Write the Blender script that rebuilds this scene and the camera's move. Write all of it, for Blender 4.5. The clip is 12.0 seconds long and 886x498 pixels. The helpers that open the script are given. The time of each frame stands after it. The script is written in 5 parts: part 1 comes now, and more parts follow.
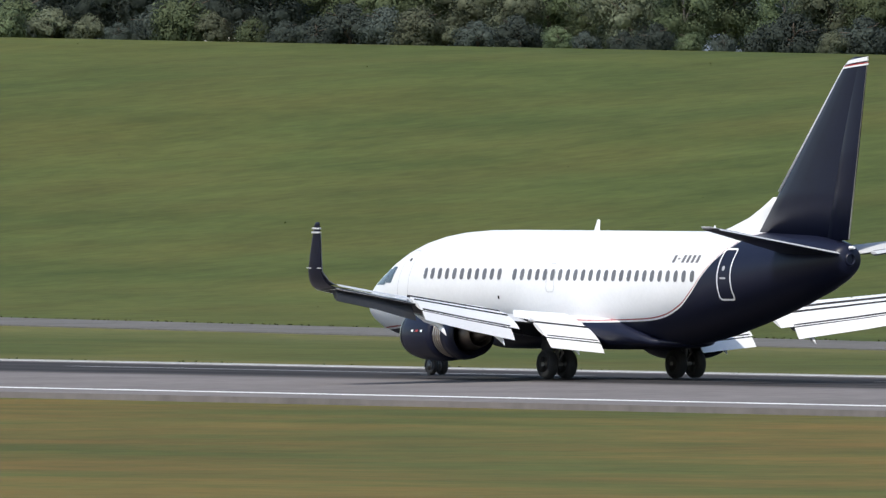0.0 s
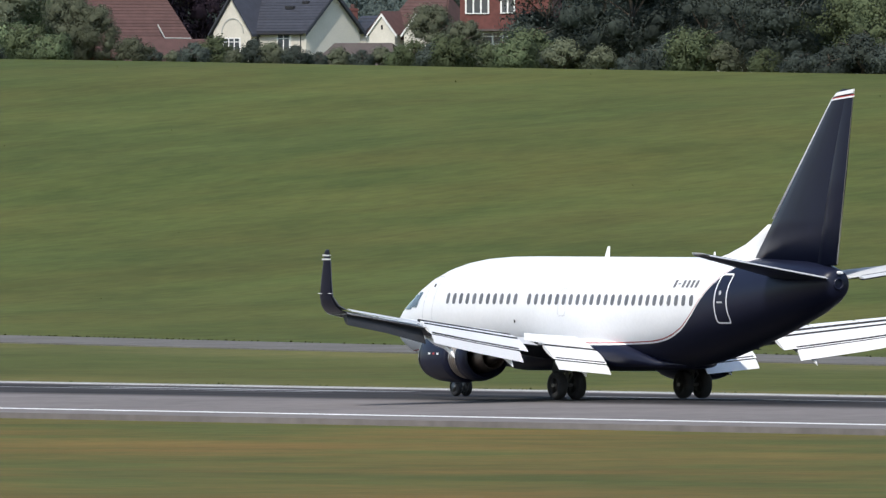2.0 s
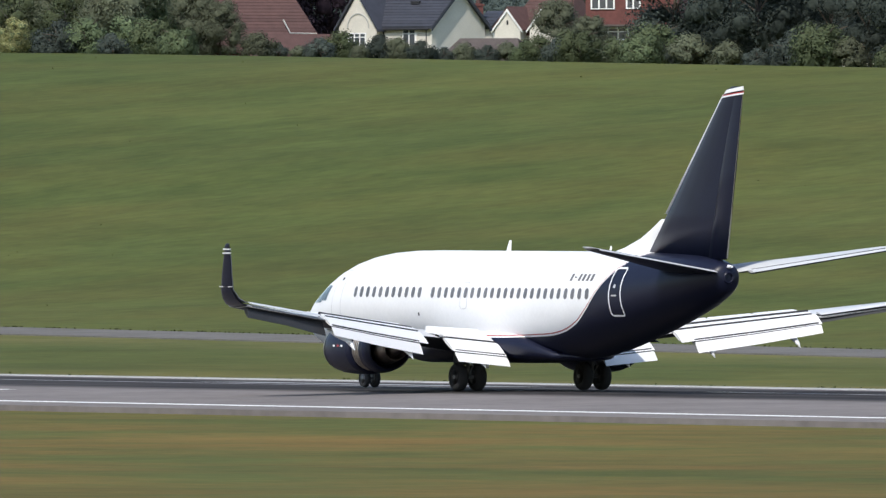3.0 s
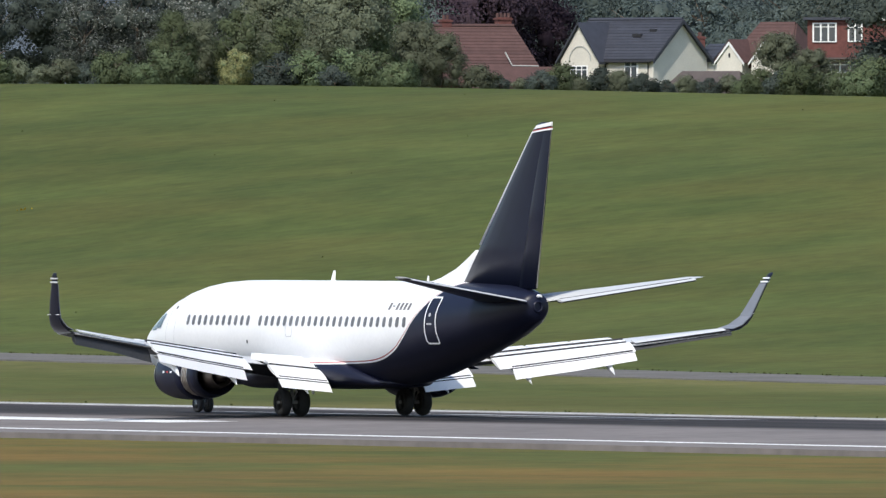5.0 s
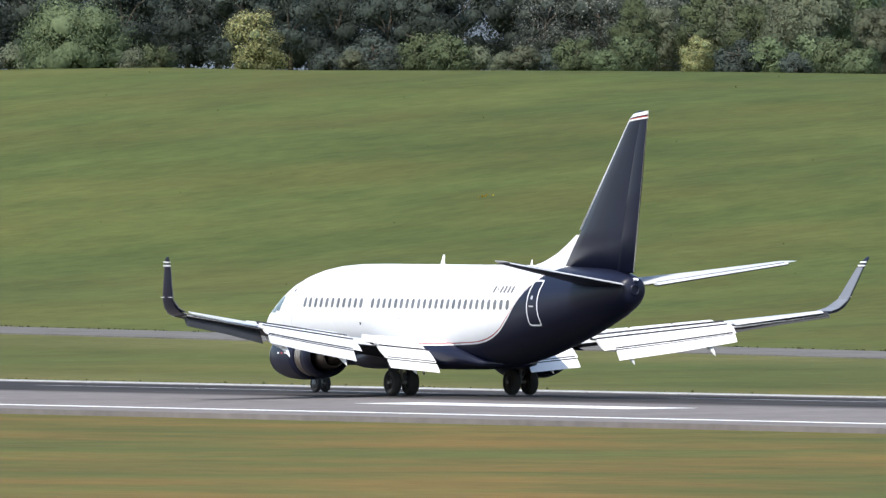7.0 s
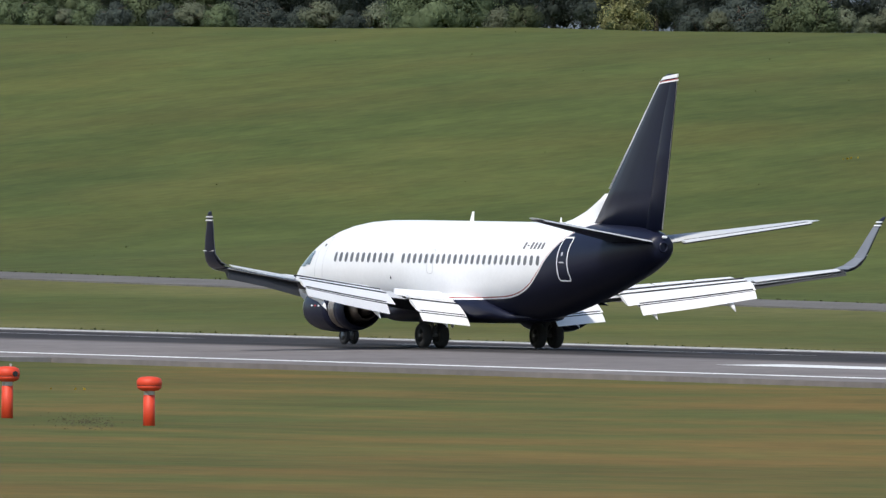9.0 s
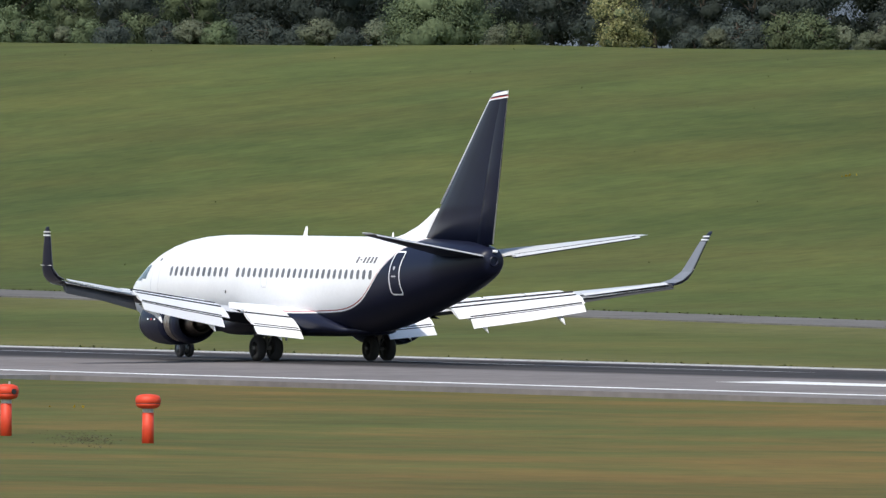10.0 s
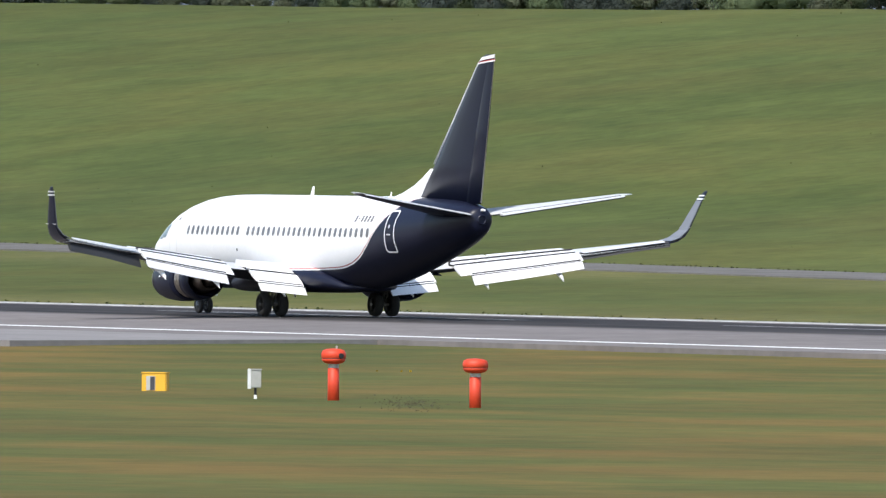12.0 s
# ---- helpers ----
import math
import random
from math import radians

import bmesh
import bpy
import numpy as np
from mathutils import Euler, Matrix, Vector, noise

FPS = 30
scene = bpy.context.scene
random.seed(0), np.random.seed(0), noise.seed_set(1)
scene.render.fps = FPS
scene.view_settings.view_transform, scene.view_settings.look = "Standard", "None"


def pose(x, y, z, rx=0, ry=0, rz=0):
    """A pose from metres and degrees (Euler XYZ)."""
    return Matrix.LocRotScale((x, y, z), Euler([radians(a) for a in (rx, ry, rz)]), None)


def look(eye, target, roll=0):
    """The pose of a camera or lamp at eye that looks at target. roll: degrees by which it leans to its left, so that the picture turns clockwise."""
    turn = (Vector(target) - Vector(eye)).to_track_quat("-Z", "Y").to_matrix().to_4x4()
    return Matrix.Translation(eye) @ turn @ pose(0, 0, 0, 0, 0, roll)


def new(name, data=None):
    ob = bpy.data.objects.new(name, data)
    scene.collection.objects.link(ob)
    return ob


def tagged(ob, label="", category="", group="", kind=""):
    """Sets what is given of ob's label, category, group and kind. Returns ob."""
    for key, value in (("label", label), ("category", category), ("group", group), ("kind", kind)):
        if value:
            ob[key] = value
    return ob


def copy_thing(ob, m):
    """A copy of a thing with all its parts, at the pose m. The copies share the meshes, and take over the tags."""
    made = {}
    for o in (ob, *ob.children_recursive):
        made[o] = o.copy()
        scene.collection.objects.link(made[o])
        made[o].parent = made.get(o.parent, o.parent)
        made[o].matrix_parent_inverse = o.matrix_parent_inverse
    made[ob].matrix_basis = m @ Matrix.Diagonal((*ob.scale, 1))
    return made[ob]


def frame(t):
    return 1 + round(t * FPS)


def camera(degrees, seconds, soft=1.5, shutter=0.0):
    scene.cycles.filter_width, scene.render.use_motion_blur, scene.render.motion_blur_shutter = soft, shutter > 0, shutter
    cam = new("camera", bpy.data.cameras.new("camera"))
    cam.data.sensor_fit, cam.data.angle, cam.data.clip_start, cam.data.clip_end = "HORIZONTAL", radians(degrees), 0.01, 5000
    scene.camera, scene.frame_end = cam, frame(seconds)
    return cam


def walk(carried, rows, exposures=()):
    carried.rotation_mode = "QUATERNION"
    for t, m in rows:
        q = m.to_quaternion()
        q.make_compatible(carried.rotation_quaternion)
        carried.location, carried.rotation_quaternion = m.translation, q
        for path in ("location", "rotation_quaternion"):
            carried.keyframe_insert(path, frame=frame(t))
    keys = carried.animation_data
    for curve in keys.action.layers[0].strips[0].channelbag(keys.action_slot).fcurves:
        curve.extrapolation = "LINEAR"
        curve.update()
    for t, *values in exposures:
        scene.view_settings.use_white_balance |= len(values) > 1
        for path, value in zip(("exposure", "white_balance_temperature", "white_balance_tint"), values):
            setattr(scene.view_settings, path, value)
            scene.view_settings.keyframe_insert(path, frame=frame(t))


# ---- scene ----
# Plan: the runway runs along X (centreline Y = 0), landing traffic rolls towards -X; the camera stands on a mound at EYE.
EYE = Vector((740.0, -384.4, 8.086))
AXIS = 28.98          # bearing of the reference sight line, degrees off the runway's direction
cam = camera(2.3825, 12.0, soft=1.35)
AIM = [  # seconds, swing to the right of the reference line, lift and roll, in degrees
    (0, 1.9490, -0.2804, 0.088),
    (0.5, 1.5254, -0.2634, -0.095),
    (1, 1.1905, -0.2369, -0.030),
    (1.5, 0.8753, -0.2073, -0.103),
    (2, 0.5683, -0.1995, -0.067),
    (2.5, 0.3586, -0.1996, -0.109),
    (3, 0.2310, -0.2119, -0.033),
    (3.2, 0.1884, -0.2143, -0.006),
    (4.8, -0.3510, -0.1401, 0.002),
    (5, -0.3647, -0.1245, 0.062),
    (5.5, -0.3890, -0.0549, -0.044),
    (6, -0.3951, -0.0210, -0.081),
    (6.5, -0.5076, -0.0677, -0.059),
    (6.7, -0.8130, -0.1081, 0.000),
    (6.8, -1.0682, -0.1275, 0.030),
    (6.9, -1.3447, -0.1455, 0.060),
    (7, -1.6051, -0.1619, 0.090),
    (7.2, -1.8351, -0.1705, 0.161),
    (8.8, -2.5455, -0.2405, 0.591),
    (9, -2.5838, -0.2731, 0.554),
    (9.5, -2.5839, -0.2559, 0.472),
    (10, -2.5808, -0.2265, 0.501),
    (10.5, -2.4807, -0.2742, 0.505),
    (11, -2.7234, -0.3320, 0.320),
    (11.2, -2.8477, -0.3305, 0.311),
    (11.5, -3.0372, -0.3266, 0.297),
    (12, -3.4598, -0.3296, 0.447),]


def sight(swing, lift):
    a, e = radians(AXIS + swing), radians(lift)
    return Vector((-math.cos(a) * math.cos(e), math.sin(a) * math.cos(e), math.sin(e)))


walk(cam, [(t, look(EYE, EYE + 900 * sight(sw, li), ro)) for t, sw, li, ro in AIM],
     exposures=[(0.0, 0.25), (3.2, 0.27), (5.5, 0.32), (6.0, 0.57), (6.5, 0.90), (7.2, 0.56), (8.8, 0.18), (10.5, 0.38), (12.0, 0.56)])

# ---- light ----
SUN_EL, SUN_AZ = 50.0, 308.0     # elevation; compass angle of the sun in the plan, from +X towards +Y
world = bpy.data.worlds.new("sky")
scene.world = world
world.use_nodes = True
wn, wl = world.node_tree.nodes, world.node_tree.links
sky = wn.new("ShaderNodeTexSky")
sky.sky_type = "NISHITA"
sky.sun_disc = False
sky.sun_elevation, sky.sun_rotation = radians(SUN_EL), radians(90 - SUN_AZ)
wl.new(sky.outputs[0], wn["Background"].inputs[0])
wn["Background"].inputs[1].default_value = 0.145
sun = new("sun", bpy.data.lights.new("sun", "SUN"))
sun.data.energy, sun.data.angle, sun.data.color = 3.0, radians(0.6), (1.0, 0.95, 0.87)
sun_dir = Vector((math.cos(radians(SUN_AZ)) * math.cos(radians(SUN_EL)), math.sin(radians(SUN_AZ)) * math.cos(radians(SUN_EL)), math.sin(radians(SUN_EL))))
sun.matrix_world = look(sun_dir * 500, (0, 0, 0))


# ---- materials ----
def material(name, base, rough=0.6, metal=0.0, vary=0.12, scale=1.5, bump=0.0, bump_scale=20.0, fine=14.0, coat=0.0, piece=False):
    """A principled surface whose colour varies at two scales, with fine relief."""
    m = bpy.data.materials.new(name)
    m.use_nodes = True
    n, l = m.node_tree.nodes, m.node_tree.links
    p = n["Principled BSDF"]
    tc = n.new("ShaderNodeTexCoord")
    big, small = n.new("ShaderNodeTexNoise"), n.new("ShaderNodeTexNoise")
    big.inputs["Scale"].default_value, small.inputs["Scale"].default_value = scale, scale * fine
    big.inputs["Detail"].default_value = small.inputs["Detail"].default_value = 4
    add = n.new("ShaderNodeMath")
    add.operation = "ADD"
    for k, s in enumerate((big, small)):
        l.new(tc.outputs["Object"], s.inputs["Vector"])
        l.new(s.outputs["Fac"], add.inputs[k])
    ramp = n.new("ShaderNodeMapRange")
    ramp.inputs[1].default_value, ramp.inputs[2].default_value = 0.7, 1.3
    ramp.inputs[3].default_value, ramp.inputs[4].default_value = 1 - vary, 1 + vary
    l.new(add.outputs[0], ramp.inputs[0])
    hsv = n.new("ShaderNodeHueSaturation")
    hsv.inputs["Color"].default_value = (*base, 1)
    out = ramp.outputs[0]
    if piece:
        info = n.new("ShaderNodeObjectInfo")
        r2 = n.new("ShaderNodeMapRange")
        r2.inputs[3].default_value, r2.inputs[4].default_value = 0.88, 1.12
        l.new(info.outputs["Random"], r2.inputs[0])
        mu = n.new("ShaderNodeMath")
        mu.operation = "MULTIPLY"
        l.new(out, mu.inputs[0])
        l.new(r2.outputs[0], mu.inputs[1])
        out = mu.outputs[0]
    l.new(out, hsv.inputs["Value"])
    l.new(hsv.outputs[0], p.inputs["Base Color"])
    p.inputs["Roughness"].default_value, p.inputs["Metallic"].default_value = rough, metal
    if coat:
        p.inputs["Coat Weight"].default_value, p.inputs["Coat Roughness"].default_value = coat, 0.08
    if bump:
        b, bn = n.new("ShaderNodeBump"), n.new("ShaderNodeTexNoise")
        bn.inputs["Scale"].default_value = bump_scale
        bn.inputs["Detail"].default_value = 5
        b.inputs["Strength"].default_value, b.inputs["Distance"].default_value = bump, 0.05
        l.new(tc.outputs["Object"], bn.inputs["Vector"])
        l.new(bn.outputs["Fac"], b.inputs["Height"])
        l.new(b.outputs[0], p.inputs["Normal"])
    return m


def leaf_material(name, base, pale=None, share=0.0, warm=0.0):
    """Leaves: each clump has its own tone, some of them pale, with a little light through them."""
    m = bpy.data.materials.new(name)
    m.use_nodes = True
    n, l = m.node_tree.nodes, m.node_tree.links
    p = n["Principled BSDF"]
    geo, info = n.new("ShaderNodeNewGeometry"), n.new("ShaderNodeObjectInfo")
    ramp = n.new("ShaderNodeValToRGB")
    pale = pale or tuple(min(1, c * 1.12) for c in base)
    r = ramp.color_ramp
    r.elements[0].color, r.elements[1].color = (*[c * 0.92 for c in base], 1), (*pale, 1)
    mid = r.elements.new(max(0.05, 0.8 - share))
    mid.color = (*base, 1)
    l.new(geo.outputs["Random Per Island"], ramp.inputs[0])
    hsv = n.new("ShaderNodeHueSaturation")
    mr, mh = n.new("ShaderNodeMapRange"), n.new("ShaderNodeMapRange")
    mr.inputs[3].default_value, mr.inputs[4].default_value = 0.7, 1.3
    mh.inputs[3].default_value, mh.inputs[4].default_value = 0.488, 0.51
    l.new(info.outputs["Random"], mr.inputs[0])
    l.new(info.outputs["Random"], mh.inputs[0])
    tc, patch, pr, mul = n.new("ShaderNodeTexCoord"), n.new("ShaderNodeTexNoise"), n.new("ShaderNodeMapRange"), n.new("ShaderNodeMath")
    patch.inputs["Scale"].default_value, patch.inputs["Detail"].default_value = 0.9, 4
    pr.inputs[1].default_value, pr.inputs[2].default_value, pr.inputs[3].default_value, pr.inputs[4].default_value = 0.3, 0.7, 0.72, 1.28
    mul.operation = "MULTIPLY"
    l.new(tc.outputs["Object"], patch.inputs["Vector"])
    l.new(patch.outputs["Fac"], pr.inputs[0])
    l.new(mr.outputs[0], mul.inputs[0])
    l.new(pr.outputs[0], mul.inputs[1])
    l.new(mul.outputs[0], hsv.inputs["Value"])
    l.new(mh.outputs[0], hsv.inputs["Hue"])
    l.new(ramp.outputs[0], hsv.inputs["Color"])
    l.new(hsv.outputs[0], p.inputs["Base Color"])
    p.inputs["Roughness"].default_value = 0.9
    p.inputs["Specular IOR Level"].default_value = 0.08
    tr, mix = n.new("ShaderNodeBsdfTranslucent"), n.new("ShaderNodeMixShader")
    l.new(hsv.outputs[0], tr.inputs["Color"])
    mix.inputs[0].default_value = 0.32
    l.new(p.outputs[0], mix.inputs[1])
    l.new(tr.outputs[0], mix.inputs[2])
    l.new(mix.outputs[0], n["Material Output"].inputs[0])
    return m


def grass_material():
    """Mown airfield grass: green with drier, browner patches at several sizes."""
    m = bpy.data.materials.new("grass")
    m.use_nodes = True
    n, l = m.node_tree.nodes, m.node_tree.links
    p = n["Principled BSDF"]
    geo = n.new("ShaderNodeNewGeometry")

    def field(scale, detail, sx=1.0, sy=1.0, rot=0.0):
        mp, t = n.new("ShaderNodeMapping"), n.new("ShaderNodeTexNoise")
        mp.inputs["Scale"].default_value = (sx, sy, 1)
        mp.inputs["Rotation"].default_value = (0, 0, radians(rot))
        l.new(geo.outputs["Position"], mp.inputs["Vector"])
        l.new(mp.outputs[0], t.inputs["Vector"])
        t.inputs["Scale"].default_value, t.inputs["Detail"].default_value = scale, detail
        t.inputs["Roughness"].default_value = 0.62
        return t.outputs["Fac"]

    def mapped(v, a, b, c=0.0, d=1.0):
        r = n.new("ShaderNodeMapRange")
        r.inputs[1].default_value, r.inputs[2].default_value, r.inputs[3].default_value, r.inputs[4].default_value = a, b, c, d
        l.new(v, r.inputs[0])
        return r.outputs[0]

    def mixed(fac, a, b):
        x = n.new("ShaderNodeMix")
        x.data_type = "RGBA"
        l.new(fac, x.inputs[0])
        for k, c in ((6, a), (7, b)):
            if isinstance(c, tuple):
                x.inputs[k].default_value = (*c, 1)
            else:
                l.new(c, x.inputs[k])
        return x.outputs[2]

    sep = n.new("ShaderNodeSeparateXYZ")
    l.new(geo.outputs["Position"], sep.inputs[0])
    green = mixed(mapped(field(0.14, 6, 0.9, 1.0), 0.32, 0.68), (0.056, 0.078, 0.019), (0.085, 0.110, 0.030))
    dry = mapped(field(0.07, 6, 0.55, 1.0), 0.40, 0.66, 0.16, 1.0)
    near = mapped(sep.outputs["Y"], -40.0, 60.0, 1.0, 0.24)     # the mown strip before the runway is drier
    mul = n.new("ShaderNodeMath")
    mul.operation = "MULTIPLY"
    l.new(dry, mul.inputs[0])
    l.new(near, mul.inputs[1])
    col = mixed(mul.outputs[0], green, (0.168, 0.110, 0.032))
    away = n.new("ShaderNodeMath")
    away.operation = "PINGPONG"                     # pale mown bands along the runway's far side and the road
    away.inputs[1].default_value = 21.0
    sft = n.new("ShaderNodeMath")
    sft.inputs[1].default_value = -29.0
    l.new(sep.outputs["Y"], sft.inputs[0])
    l.new(sft.outputs[0], away.inputs[0])
    band = n.new("ShaderNodeMath")
    band.operation = "MULTIPLY"
    l.new(mapped(away.outputs[0], 3.0, 12.0, 0.75, 0.0), band.inputs[0])
    l.new(mapped(field(0.12, 5, 0.5, 1.0), 0.30, 0.60, 0.35, 1.0), band.inputs[1])
    inside = n.new("ShaderNodeMath")
    inside.operation = "MULTIPLY"
    l.new(band.outputs[0], inside.inputs[0])
    gate = n.new("ShaderNodeMath")
    gate.operation = "MULTIPLY"
    l.new(mapped(sep.outputs["Y"], 26.0, 28.0), gate.inputs[0])
    l.new(mapped(sep.outputs["Y"], 72.0, 84.0, 1.0, 0.0), gate.inputs[1])
    l.new(gate.outputs[0], inside.inputs[1])
    col = mixed(inside.outputs[0], col, (0.150, 0.138, 0.052))
    fine = mixed(mapped(field(0.8, 6, 1.0, 1.0), 0.30, 0.70), (0.82, 0.83, 0.80), (1.16, 1.15, 1.14))
    mm = n.new("ShaderNodeMix")
    mm.data_type, mm.blend_type = "RGBA", "MULTIPLY"
    mm.inputs[0].default_value = 1.0
    l.new(col, mm.inputs[6])
    l.new(fine, mm.inputs[7])
    broad = mixed(mapped(field(0.035, 3, 0.6, 1.0), 0.35, 0.65), (0.86, 0.88, 0.86), (1.13, 1.10, 1.08))
    m2 = n.new("ShaderNodeMix")
    m2.data_type, m2.blend_type = "RGBA", "MULTIPLY"
    m2.inputs[0].default_value = 1.0
    l.new(mm.outputs[2], m2.inputs[6])
    l.new(broad, m2.inputs[7])
    l.new(m2.outputs[2], p.inputs["Base Color"])
    p.inputs["Roughness"].default_value = 0.9
    p.inputs["Specular IOR Level"].default_value = 0.1
    b = n.new("ShaderNodeBump")
    b.inputs["Strength"].default_value, b.inputs["Distance"].default_value = 0.16, 0.25
    l.new(field(0.5, 8), b.inputs["Height"])
    l.new(b.outputs[0], p.inputs["Normal"])
    return m


def asphalt_material(name, light, rubber):
    """Runway asphalt: grey, blackened by tyre rubber along its middle (at Y near 0)."""
    m = material(name, light, 0.9, vary=0.2, scale=0.12, fine=9.0, bump=0.2, bump_scale=6.0)
    n, l = m.node_tree.nodes, m.node_tree.links
    p = n["Principled BSDF"]
    geo, sep, t = n.new("ShaderNodeNewGeometry"), n.new("ShaderNodeSeparateXYZ"), n.new("ShaderNodeTexNoise")
    mp = n.new("ShaderNodeMapping")
    mp.inputs["Scale"].default_value = (0.03, 0.8, 1)
    l.new(geo.outputs["Position"], sep.inputs[0])
    l.new(geo.outputs["Position"], mp.inputs[0])
    l.new(mp.outputs[0], t.inputs["Vector"])
    t.inputs["Detail"].default_value = 5
    t.inputs["Scale"].default_value = 1.0
    ab, mr, mu, mk = n.new("ShaderNodeMath"), n.new("ShaderNodeMapRange"), n.new("ShaderNodeMath"), n.new("ShaderNodeMapRange")
    sh = n.new("ShaderNodeMath")
    sh.operation = "ADD"
    sh.inputs[1].default_value = -6.5
    l.new(sep.outputs["Y"], sh.inputs[0])
    ab.operation = "ABSOLUTE"
    l.new(sh.outputs[0], ab.inputs[0])
    mr.interpolation_type = "SMOOTHSTEP"
    mr.inputs[1].default_value, mr.inputs[2].default_value, mr.inputs[3].default_value, mr.inputs[4].default_value = 10.0, 14.0, 1.0, 0.0
    l.new(ab.outputs[0], mr.inputs[0])
    mk.inputs[1].default_value, mk.inputs[2].default_value, mk.inputs[3].default_value, mk.inputs[4].default_value = 0.3, 0.6, 0.72, 1.0
    l.new(t.outputs["Fac"], mk.inputs[0])
    mu.operation = "MULTIPLY"
    l.new(mr.outputs[0], mu.inputs[0])
    l.new(mk.outputs[0], mu.inputs[1])
    x = n.new("ShaderNodeMix")
    x.data_type = "RGBA"
    l.new(mu.outputs[0], x.inputs[0])
    old = p.inputs["Base Color"].links[0].from_socket
    l.new(old, x.inputs[6])
    x.inputs[7].default_value = (*rubber, 1)
    l.new(x.outputs[2], p.inputs["Base Color"])
    return m


def livery_material(navy, white):
    """White fuselage paint with a navy belly and tail, parted by a rising curve with a red pinstripe; x aft from the main gear."""
    m = material("fuselage_paint", white, 0.38, vary=0.03, scale=0.6)
    m.node_tree.nodes["Principled BSDF"].inputs["Specular IOR Level"].default_value = 0.3
    n, l = m.node_tree.nodes, m.node_tree.links
    p = n["Principled BSDF"]
    tc, sep, cur = n.new("ShaderNodeTexCoord"), n.new("ShaderNodeSeparateXYZ"), n.new("ShaderNodeFloatCurve")
    l.new(tc.outputs["Object"], sep.inputs[0])
    mr = n.new("ShaderNodeMapRange")
    mr.inputs[1].default_value, mr.inputs[2].default_value = -16.5, 15.5
    l.new(sep.outputs["X"], mr.inputs[0])
    c = cur.mapping.curves[0]
    pts = [(0.0, 1.5), (3.0, 1.62), (8.0, 1.95), (20.0, 2.0), (21.6, 2.1), (22.9, 2.42), (23.9, 2.95), (24.65, 3.6), (25.35, 4.25), (26.2, 4.95), (27.0, 5.6), (32.0, 7.0)]
    while len(c.points) < len(pts):
        c.points.new(0.5, 0.5)
    for q, (a, z) in zip(c.points, pts):
        q.location = (a / 32.0, z / 8.0)
    cur.mapping.update()
    l.new(mr.outputs[0], cur.inputs["Value"])
    sub = n.new("ShaderNodeMath")
    sub.operation = "MULTIPLY_ADD"
    sub.inputs[1].default_value = -8.0
    l.new(cur.outputs[0], sub.inputs[0])
    l.new(sep.outputs["Z"], sub.inputs[2])

    def over(edge):
        g = n.new("ShaderNodeMath")
        g.operation = "GREATER_THAN"
        g.inputs[1].default_value = edge
        l.new(sub.outputs[0], g.inputs[0])
        return g.outputs[0]
    old = p.inputs["Base Color"].links[0].from_socket
    col = old
    steps = ((0.10, None), (0.06, (0.36, 0.05, 0.05)), (0.0, white))
    last = (*navy, 1)
    for edge, paint in reversed(steps):
        x = n.new("ShaderNodeMix")
        x.data_type = "RGBA"
        l.new(over(edge), x.inputs[0])
        if isinstance(last, tuple):
            x.inputs[6].default_value = last
        else:
            l.new(last, x.inputs[6])
        if paint:
            x.inputs[7].default_value = (*paint, 1)
        else:
            l.new(old, x.inputs[7])
        last = x.outputs[2]
    l.new(last, p.inputs["Base Color"])
    return m


